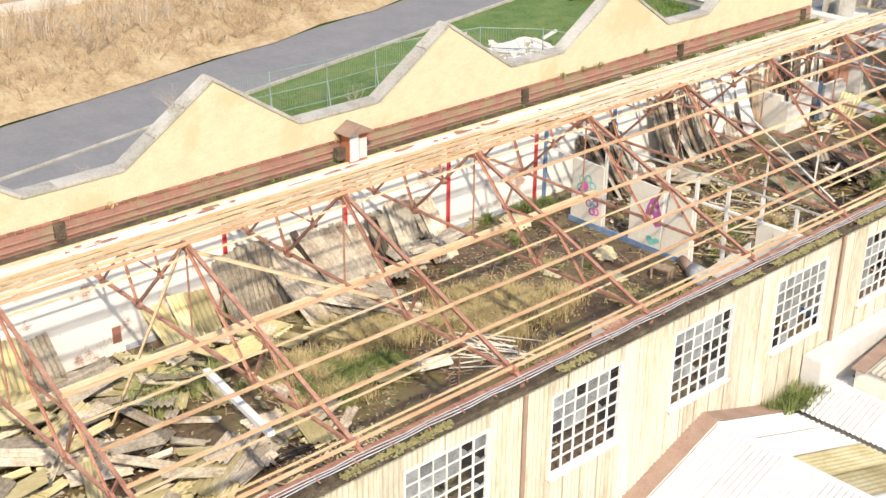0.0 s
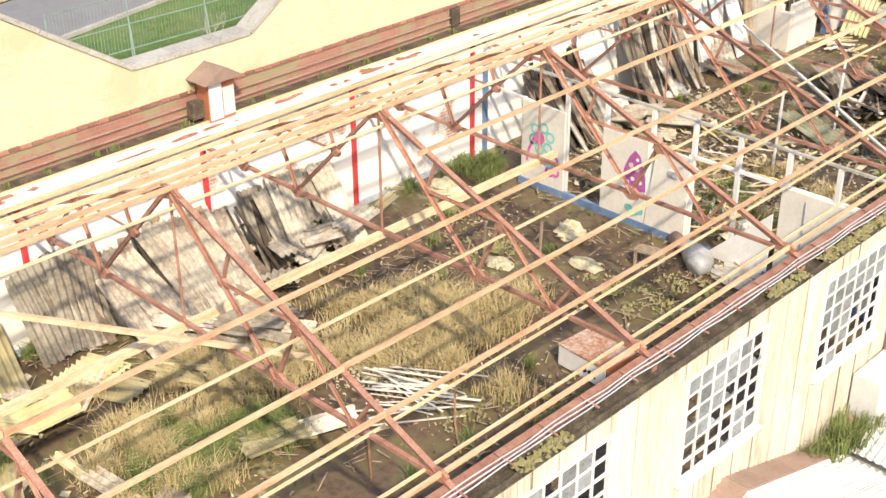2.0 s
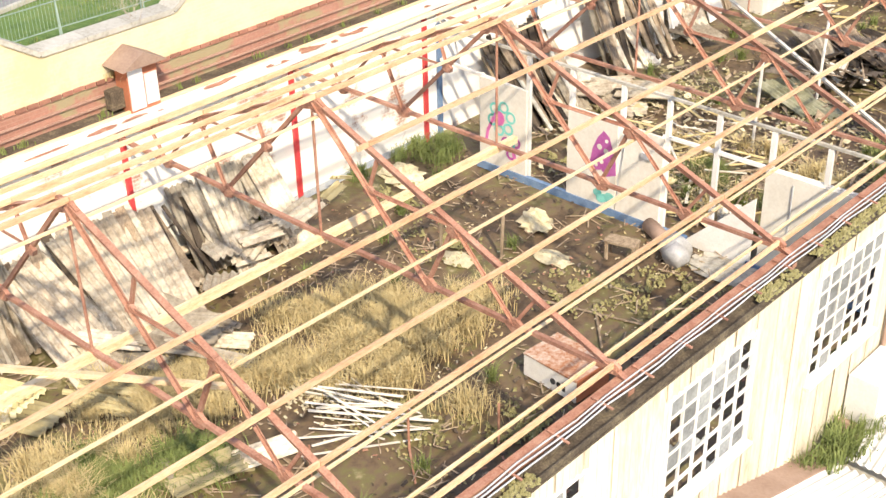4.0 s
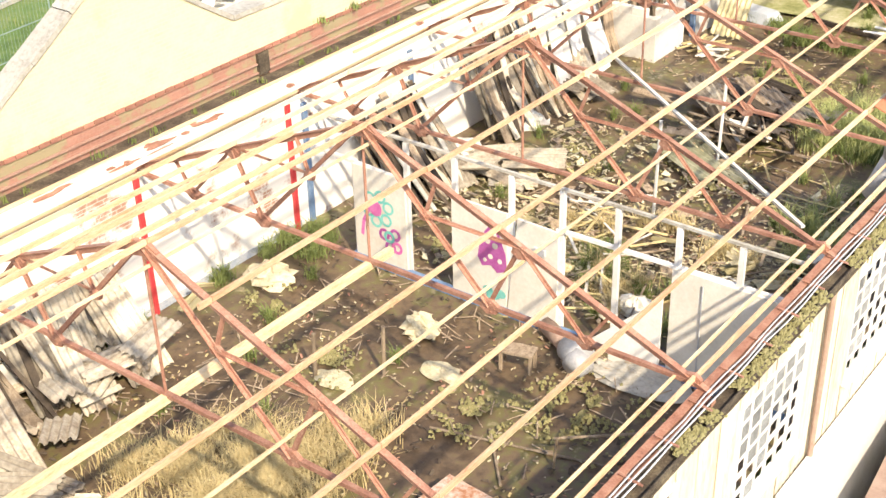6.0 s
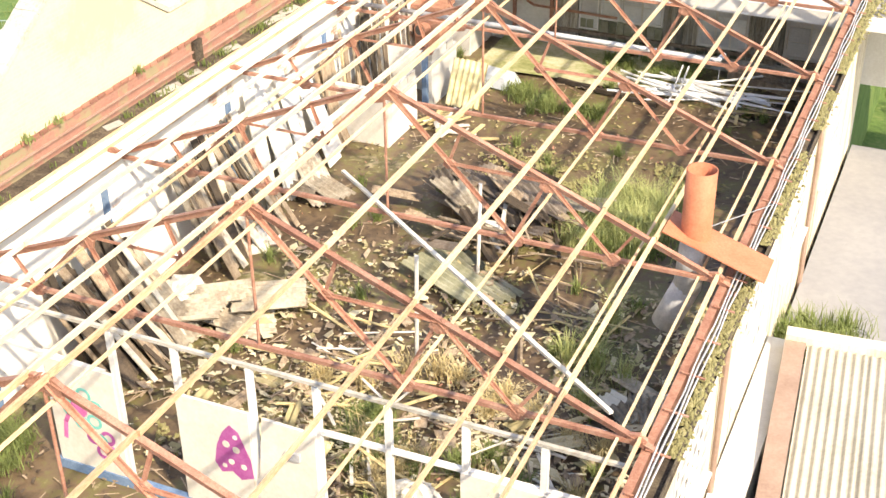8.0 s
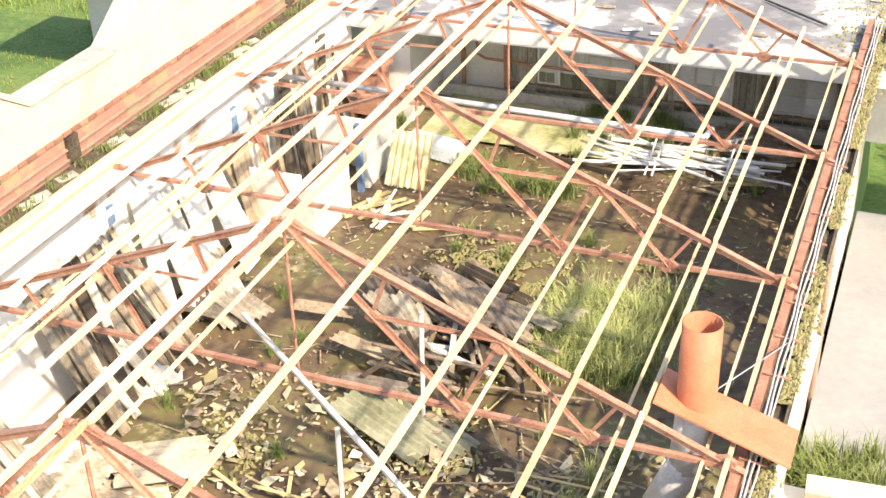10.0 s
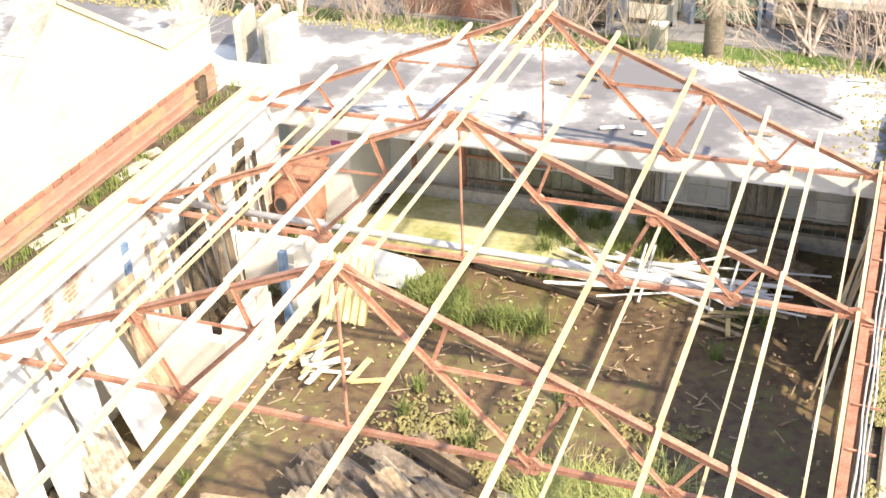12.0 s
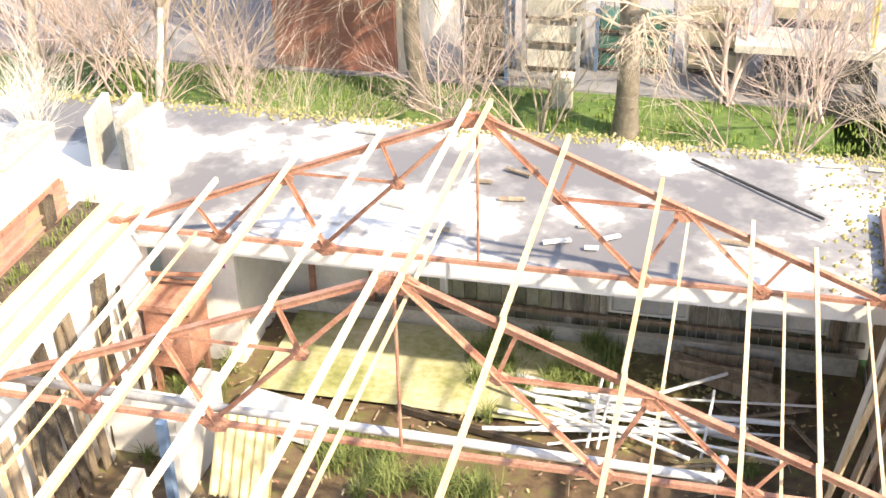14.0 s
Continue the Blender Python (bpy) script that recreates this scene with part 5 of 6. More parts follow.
def left_end_rooms():
    """Low white blockwork rooms and a rusty machine at the far left."""
    t = thing("blockwork_room", -4.4, -2.4, 0, "roofless low white blockwork room", "room", kind="structure")
    part("front_wall", Geo().box(-0.75, 0.8, -2.3, -2.1, 0, 1.15), PALE_CONCRETE, t)
    part("side_wall", Geo().box(0.62, 0.8, -2.095, -0.75, 0, 1.15), WHITE_PAINT, t)
    part("side_wall", Geo().box(0.62, 0.8, 0.1, 1.6, 0, 1.15), WHITE_PAINT, t)
    part("back_wall", Geo().box(-0.75, 0.615, 0.95, 1.1, 0, 1.05), WHITE_PAINT, t)
    part("blue_post", Geo().box(0.64, 0.76, -0.12, -0.0, 0, 1.5), BLUE_PAINT, t, "blue painted door post")
    rng = random.Random(5)
    block = Geo().box(-0.2, 0.2, -0.09, 0.09, 0, 0.19).mesh("block", PALE_CONCRETE)
    for k in range(9):
        b = part("block", block, None, t)
        b.matrix_basis = pose(-0.55 + 0.42 * (k % 3), -2.2 + 0.0 * k, 1.153 + 0.193 * (k // 3 if k % 3 == 0 else 0), 0, 0, rng.uniform(-3, 3)) if k < 3 else pose(0.71, -1.85 + 0.42 * (k - 3) if k < 6 else 0.35 + 0.42 * (k - 6), 1.153, 0, 0, 90 + rng.uniform(-3, 3))
    w = solid("white_partition", Geo().box(-5.2, -4.0, 1.0, 1.1, 0, 2.2), WHITE_PAINT, "white painted end partition with small marks", "wall", kind="structure")
    part("return_wall", Geo().box(-4.1, -4.0, 1.104, 2.9, 0, 2.0), WHITE_PAINT, w)
    part("mark", Geo().box(-4.35, -4.15, 0.985, 0.996, 1.75, 1.85), PURPLE, w)
    m = thing("rusty_boiler", -4.75, 0.35, 0, "rusty orange boiler with open round port", "boiler")
    part("body", Geo().box(-0.35, 0.35, -0.35, 0.35, 0.5, 1.5), RUST, m)
    part("top", Geo().box(-0.42, 0.45, -0.4, 0.4, 1.52, 1.62), RUST, m)
    part("port", Geo().tube((-0.05, -0.34, 1.0), (-0.1, -0.6, 1.05), 0.17, n=14), RUST, m, "round rusty port")
    part("port_hole", Geo().tube((-0.1, -0.6, 1.05), (-0.101, -0.606, 1.051), 0.13, n=14), BLACK, m)
    for x in (-0.28, 0.28):
        for y in (-0.28, 0.28):
            part("leg", Geo().box(x - 0.04, x + 0.04, y - 0.04, y + 0.04, 0, 0.5), RUST, m)
    part("pipe", Geo().tube((-0.5, 0.1, 0), (-0.5, 0.1, 1.9), 0.04, n=8), RUST, m)
    part("pipe", Geo().tube((-0.5, 0.1, 1.85), (0.6, 0.1, 1.95), 0.04, n=8), RUST, m)
    b = thing("bathtub", -2.95, -0.35, 0, "pale blue upturned plastic tub on rubble", "tub", turn=-12)
    part("shell", Geo().add([(-.8, -.35, .05), (.8, -.35, .05), (.8, .35, .05), (-.8, .35, .05), (-.65, -.25, .32), (.65, -.25, .32), (.65, .25, .32), (-.65, .25, .32)], [(0, 1, 5, 4), (1, 2, 6, 5), (2, 3, 7, 6), (3, 0, 4, 7), (4, 5, 6, 7), (3, 2, 1, 0)]), surface("pale_blue_plastic", [(0.5, 0.56, 0.62), (0.66, 0.7, 0.74)], 2, 0.5), b)
    # silver pipe on brackets at chord level
    p = thing("silver_pipe", 0, -3.75, 2.86, "long silver steam pipe fixed along the truss chord", "pipe")
    part("pipe", Geo().tube((-5.1, 0, 0.1), (3.4, 0, 0.0), 0.055, n=10), ZINC, p, smooth=True)
    part("elbow", Geo().tube((3.4, 0, 0.0), (3.45, 0.35, 0.0), 0.055, n=10), ZINC, p, smooth=True)
    part("chain", Geo().tube((3.4, 0.3, 0), (3.4, 0.3, -0.6), 0.01, n=5), ZINC, p)
    # tangle of white rails
    rng = random.Random(77)
    t = thing("rail_tangle", 1.9, 0.35, 0, "tangle of white metal rails and tubes on the floor", "rails")
    for k in range(17):
        a = radians(rng.gauss(-3, 13))
        c = Vector((rng.gauss(0.1, 0.6), rng.gauss(0, 0.35), 0.12 + 0.02 * k))
        d = Vector((math.cos(a), math.sin(a), rng.uniform(-0.06, 0.06))) * rng.uniform(0.7, 1.9)
        part("rail", Geo().tube(c - d, c + d, rng.choice((0.02, 0.03, 0.04)), n=7), PLASTIC, t)
    for x in (-0.3, -0.15, 1.3):
        part("upright", Geo().tube((x, -0.4, 0.05), (x + 0.1, 0.4, 0.75), 0.022, n=7), PLASTIC, t)
    solid("timber_beam", Geo().beam((2.6, 2.2, 0.15), (4.5, 1.5, 0.13), 0.3, 0.22), WOOD, "heavy old timber beam on the floor", "timber")
    solid("timber_beam", Geo().beam((-1.3, 0.25, 0.1), (1.4, -0.35, 0.1), 0.08, 0.1), WOOD_DARK, "dark plank along the slab edge", "timber")
    stick_pile("timber_pile", 3.6, 0.2, 0, 14, 1.4, "long thin planks in the shaded corner", 38, (WOOD, STRAW), 0.03, 0.6, -20, 35, True)


def loose_things():
    rng = random.Random(9)

    def lump(name, x, y, s, mat, label, cat, seed):
        r2 = random.Random(seed)
        g = Geo()
        n, m = 18, 8
        g.v = [(0, 0, s[2])]
        for j in range(1, m):
            for k in range(n):
                f = r2.uniform(0.72, 1.22)
                a, b = 6.283 * k / n, math.pi / 2 * j / (m - 1)
                g.v.append((s[0] * f * math.sin(b) * math.cos(a), s[1] * f * math.sin(b) * math.sin(a), max(0, s[2] * math.cos(b) * r2.uniform(0.7, 1.15))))
        g.f = [(0, 1 + k, 1 + (k + 1) % n) for k in range(n)] + [(1 + j * n + k, 1 + (j + 1) * n + k, 1 + (j + 1) * n + (k + 1) % n, 1 + j * n + (k + 1) % n) for j in range(m - 2) for k in range(n)]
        solid(name, g, mat, label, cat, at=(x, y, 0.02), smooth=False)
    lump("foam_block", -0.92, -17.8, (0.36, 0.3, 0.32), CREAM, "cream lump of broken foam on the floor", "foam", 1)
    lump("plaster_mound", -4.3, -18.0, (0.55, 0.4, 0.24), CREAM, "pale heap of plaster rubble by the wall", "rubble", 2)
    lump("plaster_mound", 0.15, -18.6, (0.4, 0.24, 0.09), CREAM, "flat pale pile of plaster rubble", "rubble", 3)
    lump("plaster_mound", -1.2, -19.8, (0.34, 0.24, 0.09), CREAM, "low pile of pale rubble", "rubble", 4)
    lump("plastic_sack", 1.9, -15.2, (0.4, 0.3, 0.35), PALE_CONCRETE, "white bulging plastic sack behind the partition", "sack", 5)
    lump("plaster_mound", -4.4, -11.9, (0.5, 0.6, 0.4), PALE_CONCRETE, "pale plaster rubble against the wall", "rubble", 6)
    lump("plaster_mound", -4.3, -9.6, (0.55, 0.5, 0.35), PALE_CONCRETE, "white broken plaster heap below leaning boards", "rubble", 7)
    lump("torn_sheeting", 2.9, -16.9, (0.9, 0.4, 0.12), CONCRETE, "torn grey sheeting on the mud", "rubble", 8)
    # small table
    t = thing("small_table", 1.1, -17.75, 0, "small pale wooden stool by the partition", "stool", turn=15)
    part("seat", Geo().box(-0.3, 0.3, -0.16, 0.16, 0.36, 0.4), WOOD, t)
    for x in (-0.26, 0.26):
        for y in (-0.12, 0.12):
            part("leg", Geo().box(x - 0.025, x + 0.025, y - 0.025, y + 0.025, 0, 0.36), WOOD, t)
    # bent pipes on the floor near the east wall
    for a, b in (((0.9, -19.9, 0.05), (3.7, -19.1, 0.05)), ((1.7, -19.4, 0.05), (2.6, -20.4, 0.06)), ((3.0, -19.6, 0.6), (4.4, -18.4, 0.6)), ((3.0, -19.6, 0.0), (3.05, -19.6, 0.62)), ((4.4, -18.4, 0.0), (4.4, -18.4, 0.62))):
        solid("floor_pipe", Geo().tube(a, b, 0.022, n=7), WOOD, "thin bent pipe on the muddy floor", "pipe", "floor pipes")
    for x, y in ((2.0, -24.4), (1.5, -25.9), (2.9, -23.4)):
        solid("bent_conduit", Geo().tube((x, y, 0.0), (x, y, 0.75), 0.02, n=6).tube((x, y, 0.05), (x + 0.6, y - 0.5, 0.03), 0.02, n=6), RUST, "rusty bent conduit standing on the floor", "conduit", "bent conduits")
    for x, y, h in ((-0.6, -19.2, 1.0), (0.35, -9.0, 2.0), (0.55, -12.2, 2.3), (-1.5, -19.9, 0.9)):
        solid("standing_pole", Geo().tube((x, y, 0), (x + 0.04, y, h), 0.035, n=7), WHITE_PAINT if h > 1.5 else WOOD, "thin pole standing upright on the floor", "pole", "standing poles")
    for y in (-27.95, -24.0, -20.1, -16.35):
        solid("red_post", Geo().box(-5.2, -5.12, y - 0.045, y + 0.045, 0.0, 2.85), RED_PAINT, "red painted steel post against the white wall", "post", "wall posts")
    for y in (-15.9, -12.6, -8.6, -4.6):
        solid("blue_post", Geo().box(-5.2, -5.13, y - 0.06, y + 0.06, 0.0, 2.6), BLUE_PAINT, "faded blue steel post against the white wall", "post", "wall posts")
    for y in (-31.2,):
        solid("brick_patch", Geo().box(-5.218, -5.194, y - 0.12, y + 0.12, 0.3, 0.75), RED_SINGLE, "exposed red brick patch in the white wall", "brick patch", kind="structure")
    for y, dx, wide, mat in ((-1.35, 0.35, 0.3, WOOD), (-0.85, 0.45, 0.22, PURLIN), (-0.3, 0.3, 0.26, PALE_CONCRETE), (-1.9, 0.4, 0.2, WOOD), (-2.6, 0.3, 0.24, PALE_CONCRETE)):
        solid("leaning_board", Geo().beam((5.25 - dx, y, 0.05), (5.36, y + 0.15, 2.45), wide, 0.03, (1, 0, 0.2)), mat, "wide weathered board leaning against the shed wall", "board", "leaning boards")
    t = thing("timber_trough", 3.45, 2.2, 0.05, "long grey timber trough lying on the floor", "trough", turn=-4)
    part("base", Geo().box(-0.7, 0.7, -0.16, 0.16, 0, 0.05), WOOD, t)
    for y in (-0.18, 0.155):
        part("side", Geo().box(-0.7, 0.7, y, y + 0.025, 0.0, 0.24), WOOD, t)
    # rubbish, chips and leaves
    for name, mat, count, area, size, label in (("plaster_chips", CREAM, 2600, None, 0.024, "scattered pale plaster chips and litter"), ("wood_chips", WOOD, 4000, None, 0.032, "scattered splinters and small wood scraps"), ("straw_scraps", STRAW, 4000, None, 0.03, "scattered straw and yellowed scraps"), ("rust_scraps", RUST, 2000, None, 0.03, "scattered rusty brown scraps and dead leaves"), ("dark_litter", WOOD_DARK, 5000, None, 0.045, "dark scraps of litter on the mud")):
        g = Geo()
        for _ in range(count):
            x, y = rng.uniform(-5.0, 5.2), rng.uniform(-36, 2.4)
            if noise.noise((x * 0.55, y * 0.55, size * 90)) < -0.02:
                continue
            if y > -12 and rng.random() < 0.5:
                continue
            s = size * rng.uniform(0.4, 1.7)
            m = pose(x, y, 0.055, rng.uniform(-25, 25), rng.uniform(-25, 25), rng.uniform(0, 360))
            q = [m @ Vector(v) for v in ((-s, -s * .4, 0), (s, -s * .3, 0), (s * .8, s * .5, 0), (-s * .7, s * .4, 0), (-s, -s * .4, .007), (s, -s * .3, .007), (s * .8, s * .5, .007), (-s * .7, s * .4, .007))]
            g.add(q, [(3, 2, 1, 0), (4, 5, 6, 7), (0, 1, 5, 4), (1, 2, 6, 5), (2, 3, 7, 6), (3, 0, 4, 7)])
        solid(name, g, mat, label, "litter", kind="stuff")
    # yellowed broken scraps past the partition and in the near bays
    for name, mat, label in (("lichen_scraps", ASB_YELLOW, "yellowed broken scraps of cement sheet"), ("pale_scraps", CREAM, "pale broken scraps of plasterboard"), ("brown_scraps", WOOD, "brown broken bits of timber and board")):
        g = Geo()
        for _ in range(1500):
            near = rng.random() < 0.25
            x, y = (rng.uniform(-4.6, 4.6), rng.uniform(-36, -29)) if near else (rng.uniform(-3.6, 4.8), rng.uniform(-15.9, -8.6))
            if noise.noise((x * 0.7, y * 0.7, 21)) < -0.2:
                continue
            s = rng.uniform(0.025, 0.075) if rng.random() < 0.88 else rng.uniform(0.08, 0.16)
            m = pose(x, y, 0.07 + s * 0.3, rng.uniform(-35, 35), rng.uniform(-35, 35), rng.uniform(0, 360))
            k = rng.uniform(0.25, 0.9)
            q = [m @ Vector(v) for v in ((-s, -s * k, 0), (s * .7, -s * k * .6, 0), (s, s * k * .7, 0), (-s * .5, s * k, 0), (-s, -s * k, .012), (s * .7, -s * k * .6, .012), (s, s * k * .7, .012), (-s * .5, s * k, .012))]
            g.add(q, [(3, 2, 1, 0), (4, 5, 6, 7), (0, 1, 5, 4), (1, 2, 6, 5), (2, 3, 7, 6), (3, 0, 4, 7)])
        solid(name, g, mat, label, "scraps", kind="stuff")
    # gravelly dense patches
    g = Geo()
    for cx, cy, r, n in ((-0.1, -24.3, 0.6, 500), (2.0, -29.5, 1.0, 600), (-0.5, -14.0, 1.3, 900), (2.5, -12.8, 1.1, 700), (-4.1, -3.9, 0.3, 150)):
        for _ in range(n):
            x, y, s = rng.gauss(cx, r * 0.6), rng.gauss(cy, r * 0.5), rng.uniform(0.01, 0.036)
            g.beam((x - s, y, 0.06), (x + s, y + rng.uniform(-s, s), 0.06 + rng.uniform(-.02, .03)), s, s * 0.6)
    solid("rubble_crumbs", g, CREAM, "pale crumbs of plaster and broken tile", "rubble", kind="stuff")


def roof_house():
    t = thing("vent_turret", -5.92, -23.05, 2.9, "small rusty vent turret with pitched cap and white door", "turret")
    part("body", Geo().box(-0.16, 0.2, -0.32, 0.32, 0, 0.85), ORANGE, t)
    part("door", Geo().box(0.204, 0.23, -0.30, 0.0, 0.05, 0.8), PLASTIC, t, "bluish white sheet door")
    # white patch, made larger to carry the sunlit glare of this face
    part("patch", Geo().box(0.204, 0.225, 0.03, 0.3, 0.08, 0.66), WHITE_PAINT, t)
    g = Geo().add([(-0.3, -0.48, 0.86), (0.36, -0.48, 0.86), (0.36, 0.48, 0.86), (-0.3, 0.48, 0.86), (-0.3, 0, 1.12), (0.36, 0, 1.12)], [(0, 1, 5, 4), (2, 3, 4, 5), (0, 4, 3), (1, 2, 5), (3, 2, 1, 0)])
    part("cap", g, BROWN, t, "pitched rusty cap")
    part("side_vent", Geo().box(-0.15, 0.05, -0.6, -0.325, 0.1, 0.45), DARK, t)
    rng = random.Random(3)
    for k in range(26):
        y = rng.uniform(-33, -17)
        x = rng.uniform(-5.7, -5.35)
        n, l, w = 11, rng.uniform(0.08, 0.45), rng.uniform(0.02, 0.075)
        rim = [(w * math.cos(6.283 * i / n) * rng.uniform(0.4, 1.5), l * math.sin(6.283 * i / n) * rng.uniform(0.5, 1.2)) for i in range(n)]
        g = Geo().add([(q[0], q[1], h + 0.02 * noise.noise((q[0] * 9, q[1] * 9 + y, 1))) for h in (0, 0.01) for q in rim], [tuple(range(n - 1, -1, -1)), tuple(range(n, 2 * n))] + [(i, (i + 1) % n, n + (i + 1) % n, n + i) for i in range(n)])
        solid("rust_flake", g, RUST, "curled rusty remnant of roof sheet on the eaves", "roof remnant", "roof remnants", at=(x, y, 2.925))
    for k in range(14):
        y = rng.uniform(-12, -2)
        solid("slate", Geo().beam((-6.05, y, 2.92), (-5.9, y + rng.uniform(0.2, 0.5), 2.95), 0.2, 0.02), CONCRETE, "grey slipped slate lying in the gutter", "slate", "slates")


partition()
duct_and_flue()
tank_box()
left_end_rooms()
loose_things()
roof_house()


# ---- outside ----
FENCE = surface("green_grey_fence", [(0.16, 0.24, 0.21), (0.3, 0.38, 0.35)], 3, 0.6)


def outside():
    t = thing("street_lamp", -26.0, -25.6, 0.1, "tall pale concrete street lamp beside the road", "street lamp")
    part("column", Geo().tube((0, 0, -0.2), (0, 0, 5.0), 0.11, 0.07, n=10), PALE_CONCRETE, t, smooth=True)
    part("arm", Geo().tube((0, 0, 4.95), (0.75, 0.1, 5.1), 0.04, n=8), PALE_CONCRETE, t)
    part("lantern", Geo().box(0.6, 1.1, 0.02, 0.2, 5.06, 5.16), ZINC, t)
    post = Geo().tube((0, 0, 0), (0, 0, 1.9), 0.025, n=6).mesh("fence_post", FENCE)
    f = thing("mesh_fence", -17.4, -20.4, -0.1, "temporary green-grey mesh fence along the verge", "fence")
    pts = [(0, 0), (0, 2.6), (0.1, 5.2), (-0.1, 7.8), (0.05, 10.4), (0.5, 13.0), (2.4, 14.8), (4.8, 15.6), (7.2, 16.2), (9.4, 17.6)]
    for k, (x, y) in enumerate(pts):
        p = part("fence_post", post, None, f)
        p.location = (x, y, 0)
    for (x0, y0), (x1, y1) in zip(pts, pts[1:]):
        for z in (0.25, 1.0, 1.85):
            part("fence_rail", Geo().tube((x0, y0, z), (x1, y1, z), 0.018, n=5), FENCE, f)
        g = Geo()
        for i in range(1, 24):
            a = i / 24
            g.tube((x0 + (x1 - x0) * a, y0 + (y1 - y0) * a, 0.25), (x0 + (x1 - x0) * a, y0 + (y1 - y0) * a, 1.85), 0.005, n=3, caps=False)
        tagged(part("mesh_panel", g, FENCE, f), kind="stuff")
        part("brace", Geo().tube((x0, y0, 1.2), (x0 + 0.55, y0 - 0.25, 0), 0.02, n=5), FENCE, f)
    for y in (11.3, 12.0):
        part("notice", Geo().box(0.2, 0.22, y, y + 0.5, 1.1, 1.7), PLASTIC, f, "white blank notice board")
    solid("concrete_kerb", skewed(Geo().box(-20.65, -20.5, -120, 60, -0.1, 0.02)), CONCRETE, "pale concrete kerb along the road", "kerb", kind="structure")
    solid("low_wall", Geo().box(-10.5, -6.3, -13.6, -13.2, -0.1, 1.3).box(-10.5, -10.1, -13.195, -10.5, -0.1, 1.1), CONCRETE, "grey ruined concrete wall behind the gables", "wall", kind="structure")
    solid("bank_wall", Geo().box(-34.2, -33.8, -22, -2, 0.6, 1.55), PALE_CONCRETE, "low pale wall along the top of the bank", "wall", kind="structure")
    rng = random.Random(17)
    for k in range(110):
        x, y = (rng.uniform(-10.5, -6.6), rng.uniform(-12.5, -8.5)) if k % 3 == 0 else (rng.gauss(-16.6, 0.9), rng.gauss(-6.3, 1.6))
        solid("rubble_slab", Geo().beam((x, y, 0.1 + 0.5 * rng.random()), (x + rng.uniform(0.3, 1.1), y + rng.uniform(-.6, .6), 0.2 + 0.5 * rng.random()), rng.uniform(0.2, 0.5), 0.07), rng.choice((PALE_CONCRETE, CONCRETE, WHITE_PAINT)), "broken pale slab of demolition rubble", "rubble", "demolition rubble")
    solid("rubble_pad", bumpy(-19.0, -13.5, -10.5, -2.5, 0.0, 14, 20, 0.16, 0.9), PALE_CONCRETE, "pale crushed rubble ground behind the gables", "rubble ground", kind="structure")
    # roof clutter
    for x, y, a in ((-6.8, 2.6, 10), (-6.3, 2.7, 6), (-5.9, 2.4, -8)):
        solid("upright_slab", Geo().box(-0.5, 0.5, -0.06, 0.06, 0, 0.95), CONCRETE, "grey slab standing on the flat roof edge", "slab", "roof slabs", at=(x, y, 2.6), turn=90 + a)
    solid("parapet_block", Geo().box(-7.6, -5.2, 1.0, 1.6, 2.6, 2.95), PALE_CONCRETE, "mossy pale parapet on the flat roof", "parapet", kind="structure")
    for k in range(16):
        x, y = rng.uniform(-3, 6), rng.uniform(0.9, 4.8)
        solid("roof_debris", Geo().beam((x, y, 2.68), (x + rng.uniform(0.1, 0.45), y + rng.uniform(-.2, .2), 2.68), 0.07, 0.035), rng.choice((WHITE_PAINT, CONCRETE, WOOD)), "small scrap lying on the flat roof", "debris", "roof debris")
    solid("roof_pole", Geo().tube((2.6, 4.2, 2.68), (4.6, 2.6, 2.68), 0.025, n=6), BLACK, "thin dark pole lying on the flat roof", "pole")
    # brick building
    b = thing("brick_building", -7.85, 19.1, -2.0, "red brick building with a dark band", "building")
    part("wall", Geo().box(-1.75, 1.75, -1.6, 8, 0, 2.2).box(-1.75, 1.75, -1.6, 8, 2.46, 7), surface("flat_red_brick", [(0.36, 0.14, 0.10), (0.46, 0.21, 0.16)], 4, 0.9, stretch=(1, 1, 4)), b)
    part("band", Geo().box(-1.76, 1.76, -1.61, 8, 2.205, 2.455), BLACK, b, "dark blue-grey band")
    # bright sunlight on the +x side is put into this pale colour
    part("side_wall", Geo().box(1.77, 2.1, -1.4, 8, 0, 6.8), PALE_CONCRETE, b, "building side coloured pale for the sunlight on it")
    part("roof", Geo().box(-1.9, 2.2, -1.7, 8, 7.004, 7.2), CONCRETE, b)
    # yard machinery
    m = thing("loader", 5.2, 18.6, -1.93, "yellow and grey forklift loader parked in the yard", "forklift")
    part("chassis", Geo().box(-1.2, 1.2, -0.8, 1.6, 0.5, 1.3), BLACK, m)
    part("counterweight", Geo().box(-1.3, 1.1, 1.65, 2.3, 0.5, 1.6), CREAM, m)
    part("deck", Geo().box(-2.2, 1.6, -1.3, 0.2, 1.35, 1.55), PALE_CONCRETE, m, "pale load deck")
    for x in (-0.6, 0.6):
        part("mast", Geo().box(x - 0.08, x + 0.08, 0.3, 0.5, 1.56, 4.2), ZINC, m)
        part("wheel", Geo().tube((x * 1.9, -0.75, 0.42), (x * 2.4, -0.75, 0.42), 0.42, n=14), BLACK, m)
        part("wheel", Geo().tube((x * 1.9, 1.4, 0.42), (x * 2.4, 1.4, 0.42), 0.42, n=14), BLACK, m)
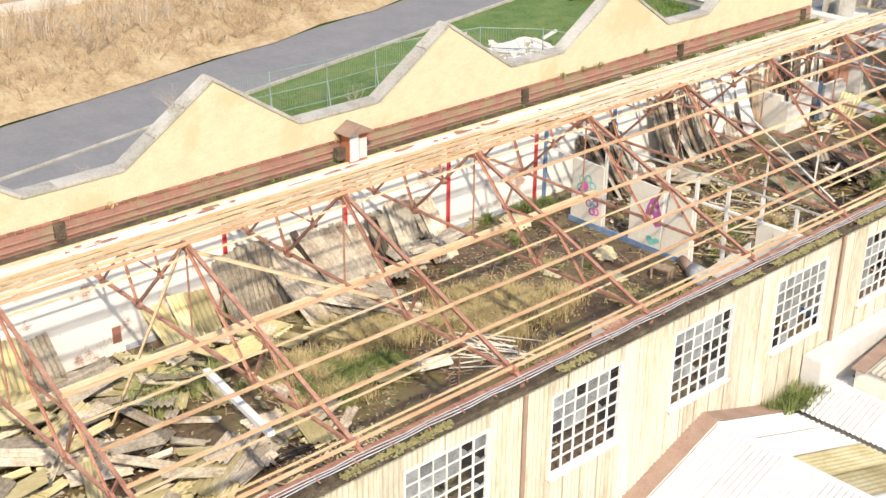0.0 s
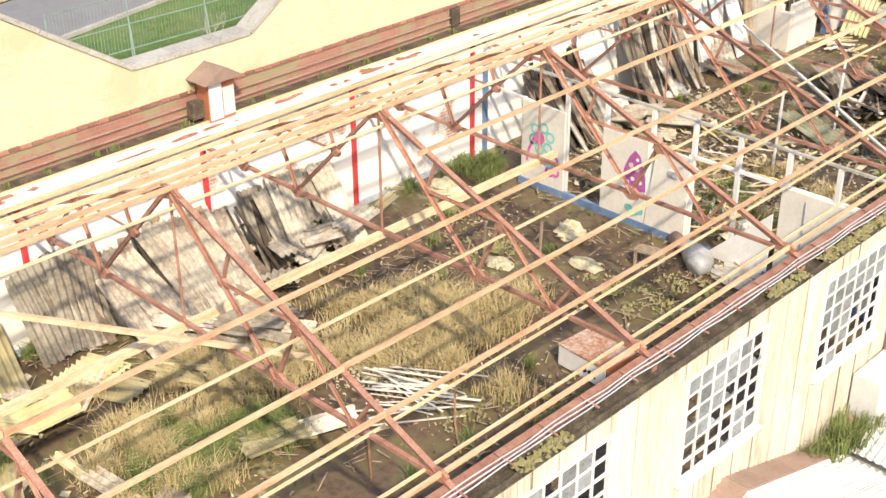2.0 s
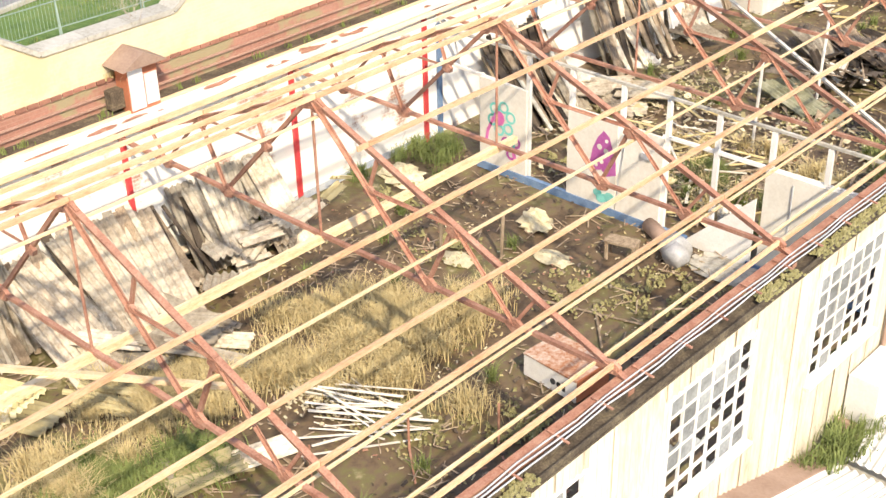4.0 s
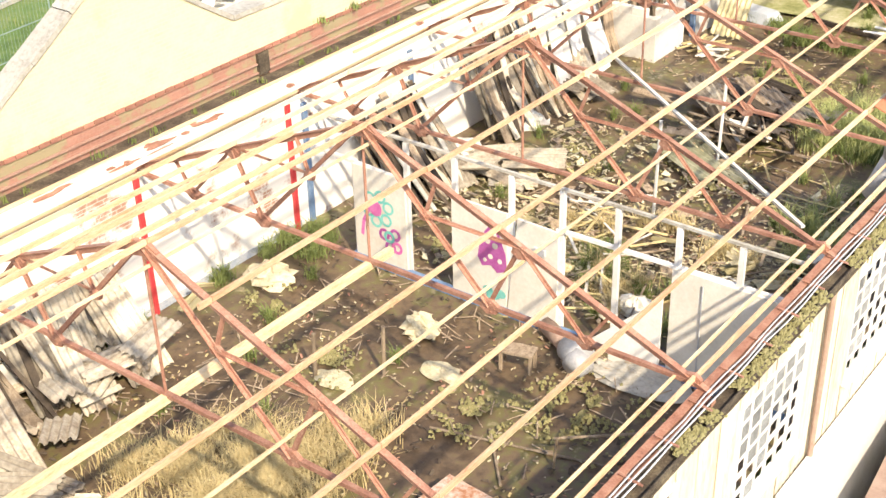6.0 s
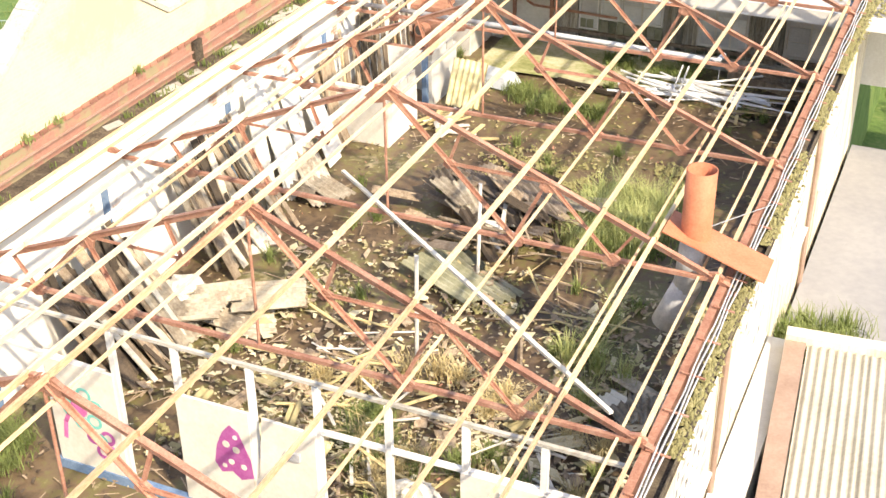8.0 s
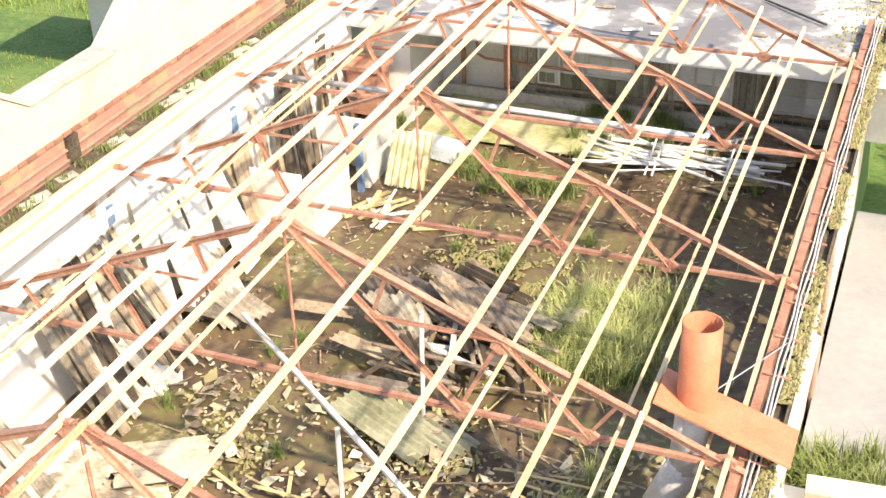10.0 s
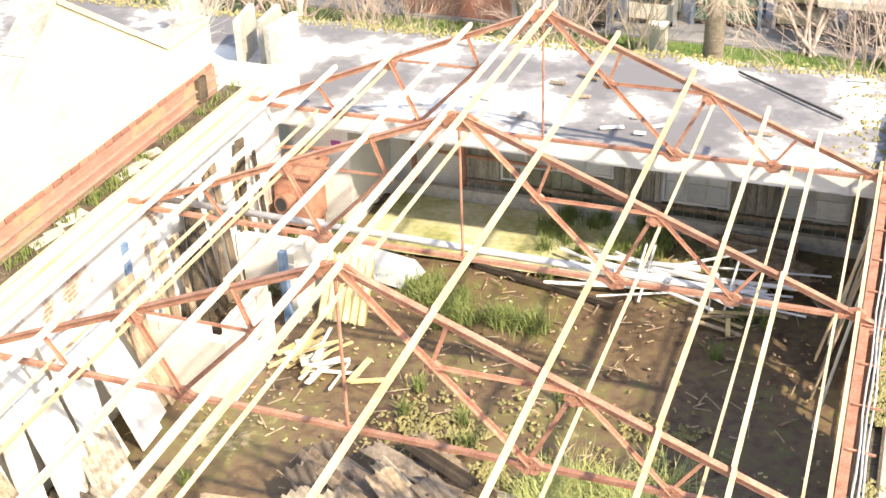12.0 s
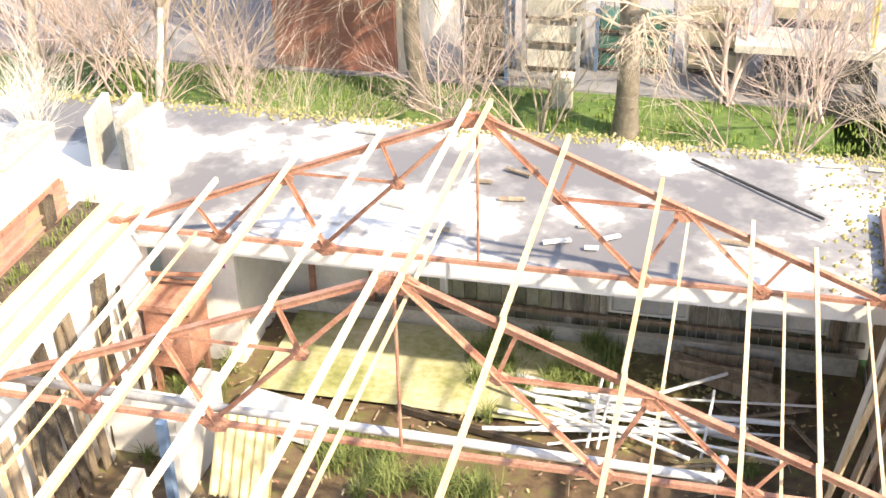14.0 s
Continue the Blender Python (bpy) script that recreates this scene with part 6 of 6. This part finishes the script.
    for z in (1.7, 2.3, 2.9):
        part("guard_rail", Geo().tube((1.2, -0.9, z), (1.2, 0.2, z), 0.04, n=6), surface("yellow_paint_%d" % int(z * 10), [(0.62, 0.5, 0.12), (0.7, 0.58, 0.2)], 4, 0.5), m, "yellow rail")
    for y in (-0.9, 0.2):
        part("guard_post", Geo().tube((1.2, y, 1.56), (1.2, y, 3.0), 0.04, n=6), bpy.data.materials["yellow_paint_17"], m)
    for y in (16.9, 20.9):
        solid("steel_beam", Geo().box(5.0, 9.0, y - 0.12, y + 0.12, -1.93, -1.6), BLACK, "dark steel beam lying in the yard", "beam", "steel beams")
    k = 0
    for x, y, w, h, mat, lab in ((-3.6, 18.1, 1.2, 1.8, WOOD, "brown pallet rack standing in the yard"), (-1.9, 18.8, 1.5, 1.6, PALE_CONCRETE, "pale crate of castings in the yard"), (0.3, 19.2, 2.0, 1.2, surface("dark_green_paint", [(0.03, 0.1, 0.08), (0.06, 0.16, 0.12)], 3, 0.6), "dark green skip in the yard"), (2.5, 19.4, 1.6, 1.5, CREAM, "tan packing cases stacked in the yard")):
        t = thing("yard_rack", x, y, -1.93, lab, "rack", "yard racks")
        for a in (-w / 2, w / 2):
            for c in (-0.5, 0.5):
                part("upright", Geo().box(a - 0.05, a + 0.05, c - 0.05, c + 0.05, 0, h + 0.6), ZINC if k % 2 else BLUE_PAINT, t)
        for z in (0.15, h * 0.55, h):
            part("load", Geo().box(-w / 2 + 0.08, w / 2 - 0.08, -0.42, 0.42, z, z + h * 0.3), mat, t)
            part("shelf", Geo().box(-w / 2, w / 2, -0.5, 0.5, z - 0.06, z - 0.01), WOOD_DARK, t)
        k += 1
    g = thing("concrete_bollard", -1.25, 16.3, -2.0, "pale square concrete bollard on the grass", "bollard")
    part("shaft", Geo().box(-0.25, 0.25, -0.2, 0.2, 0, 0.8), CONCRETE, g)
    part("cap", Geo().box(-0.28, 0.28, -0.23, 0.23, 0.804, 0.9), PALE_CONCRETE, g)


outside()
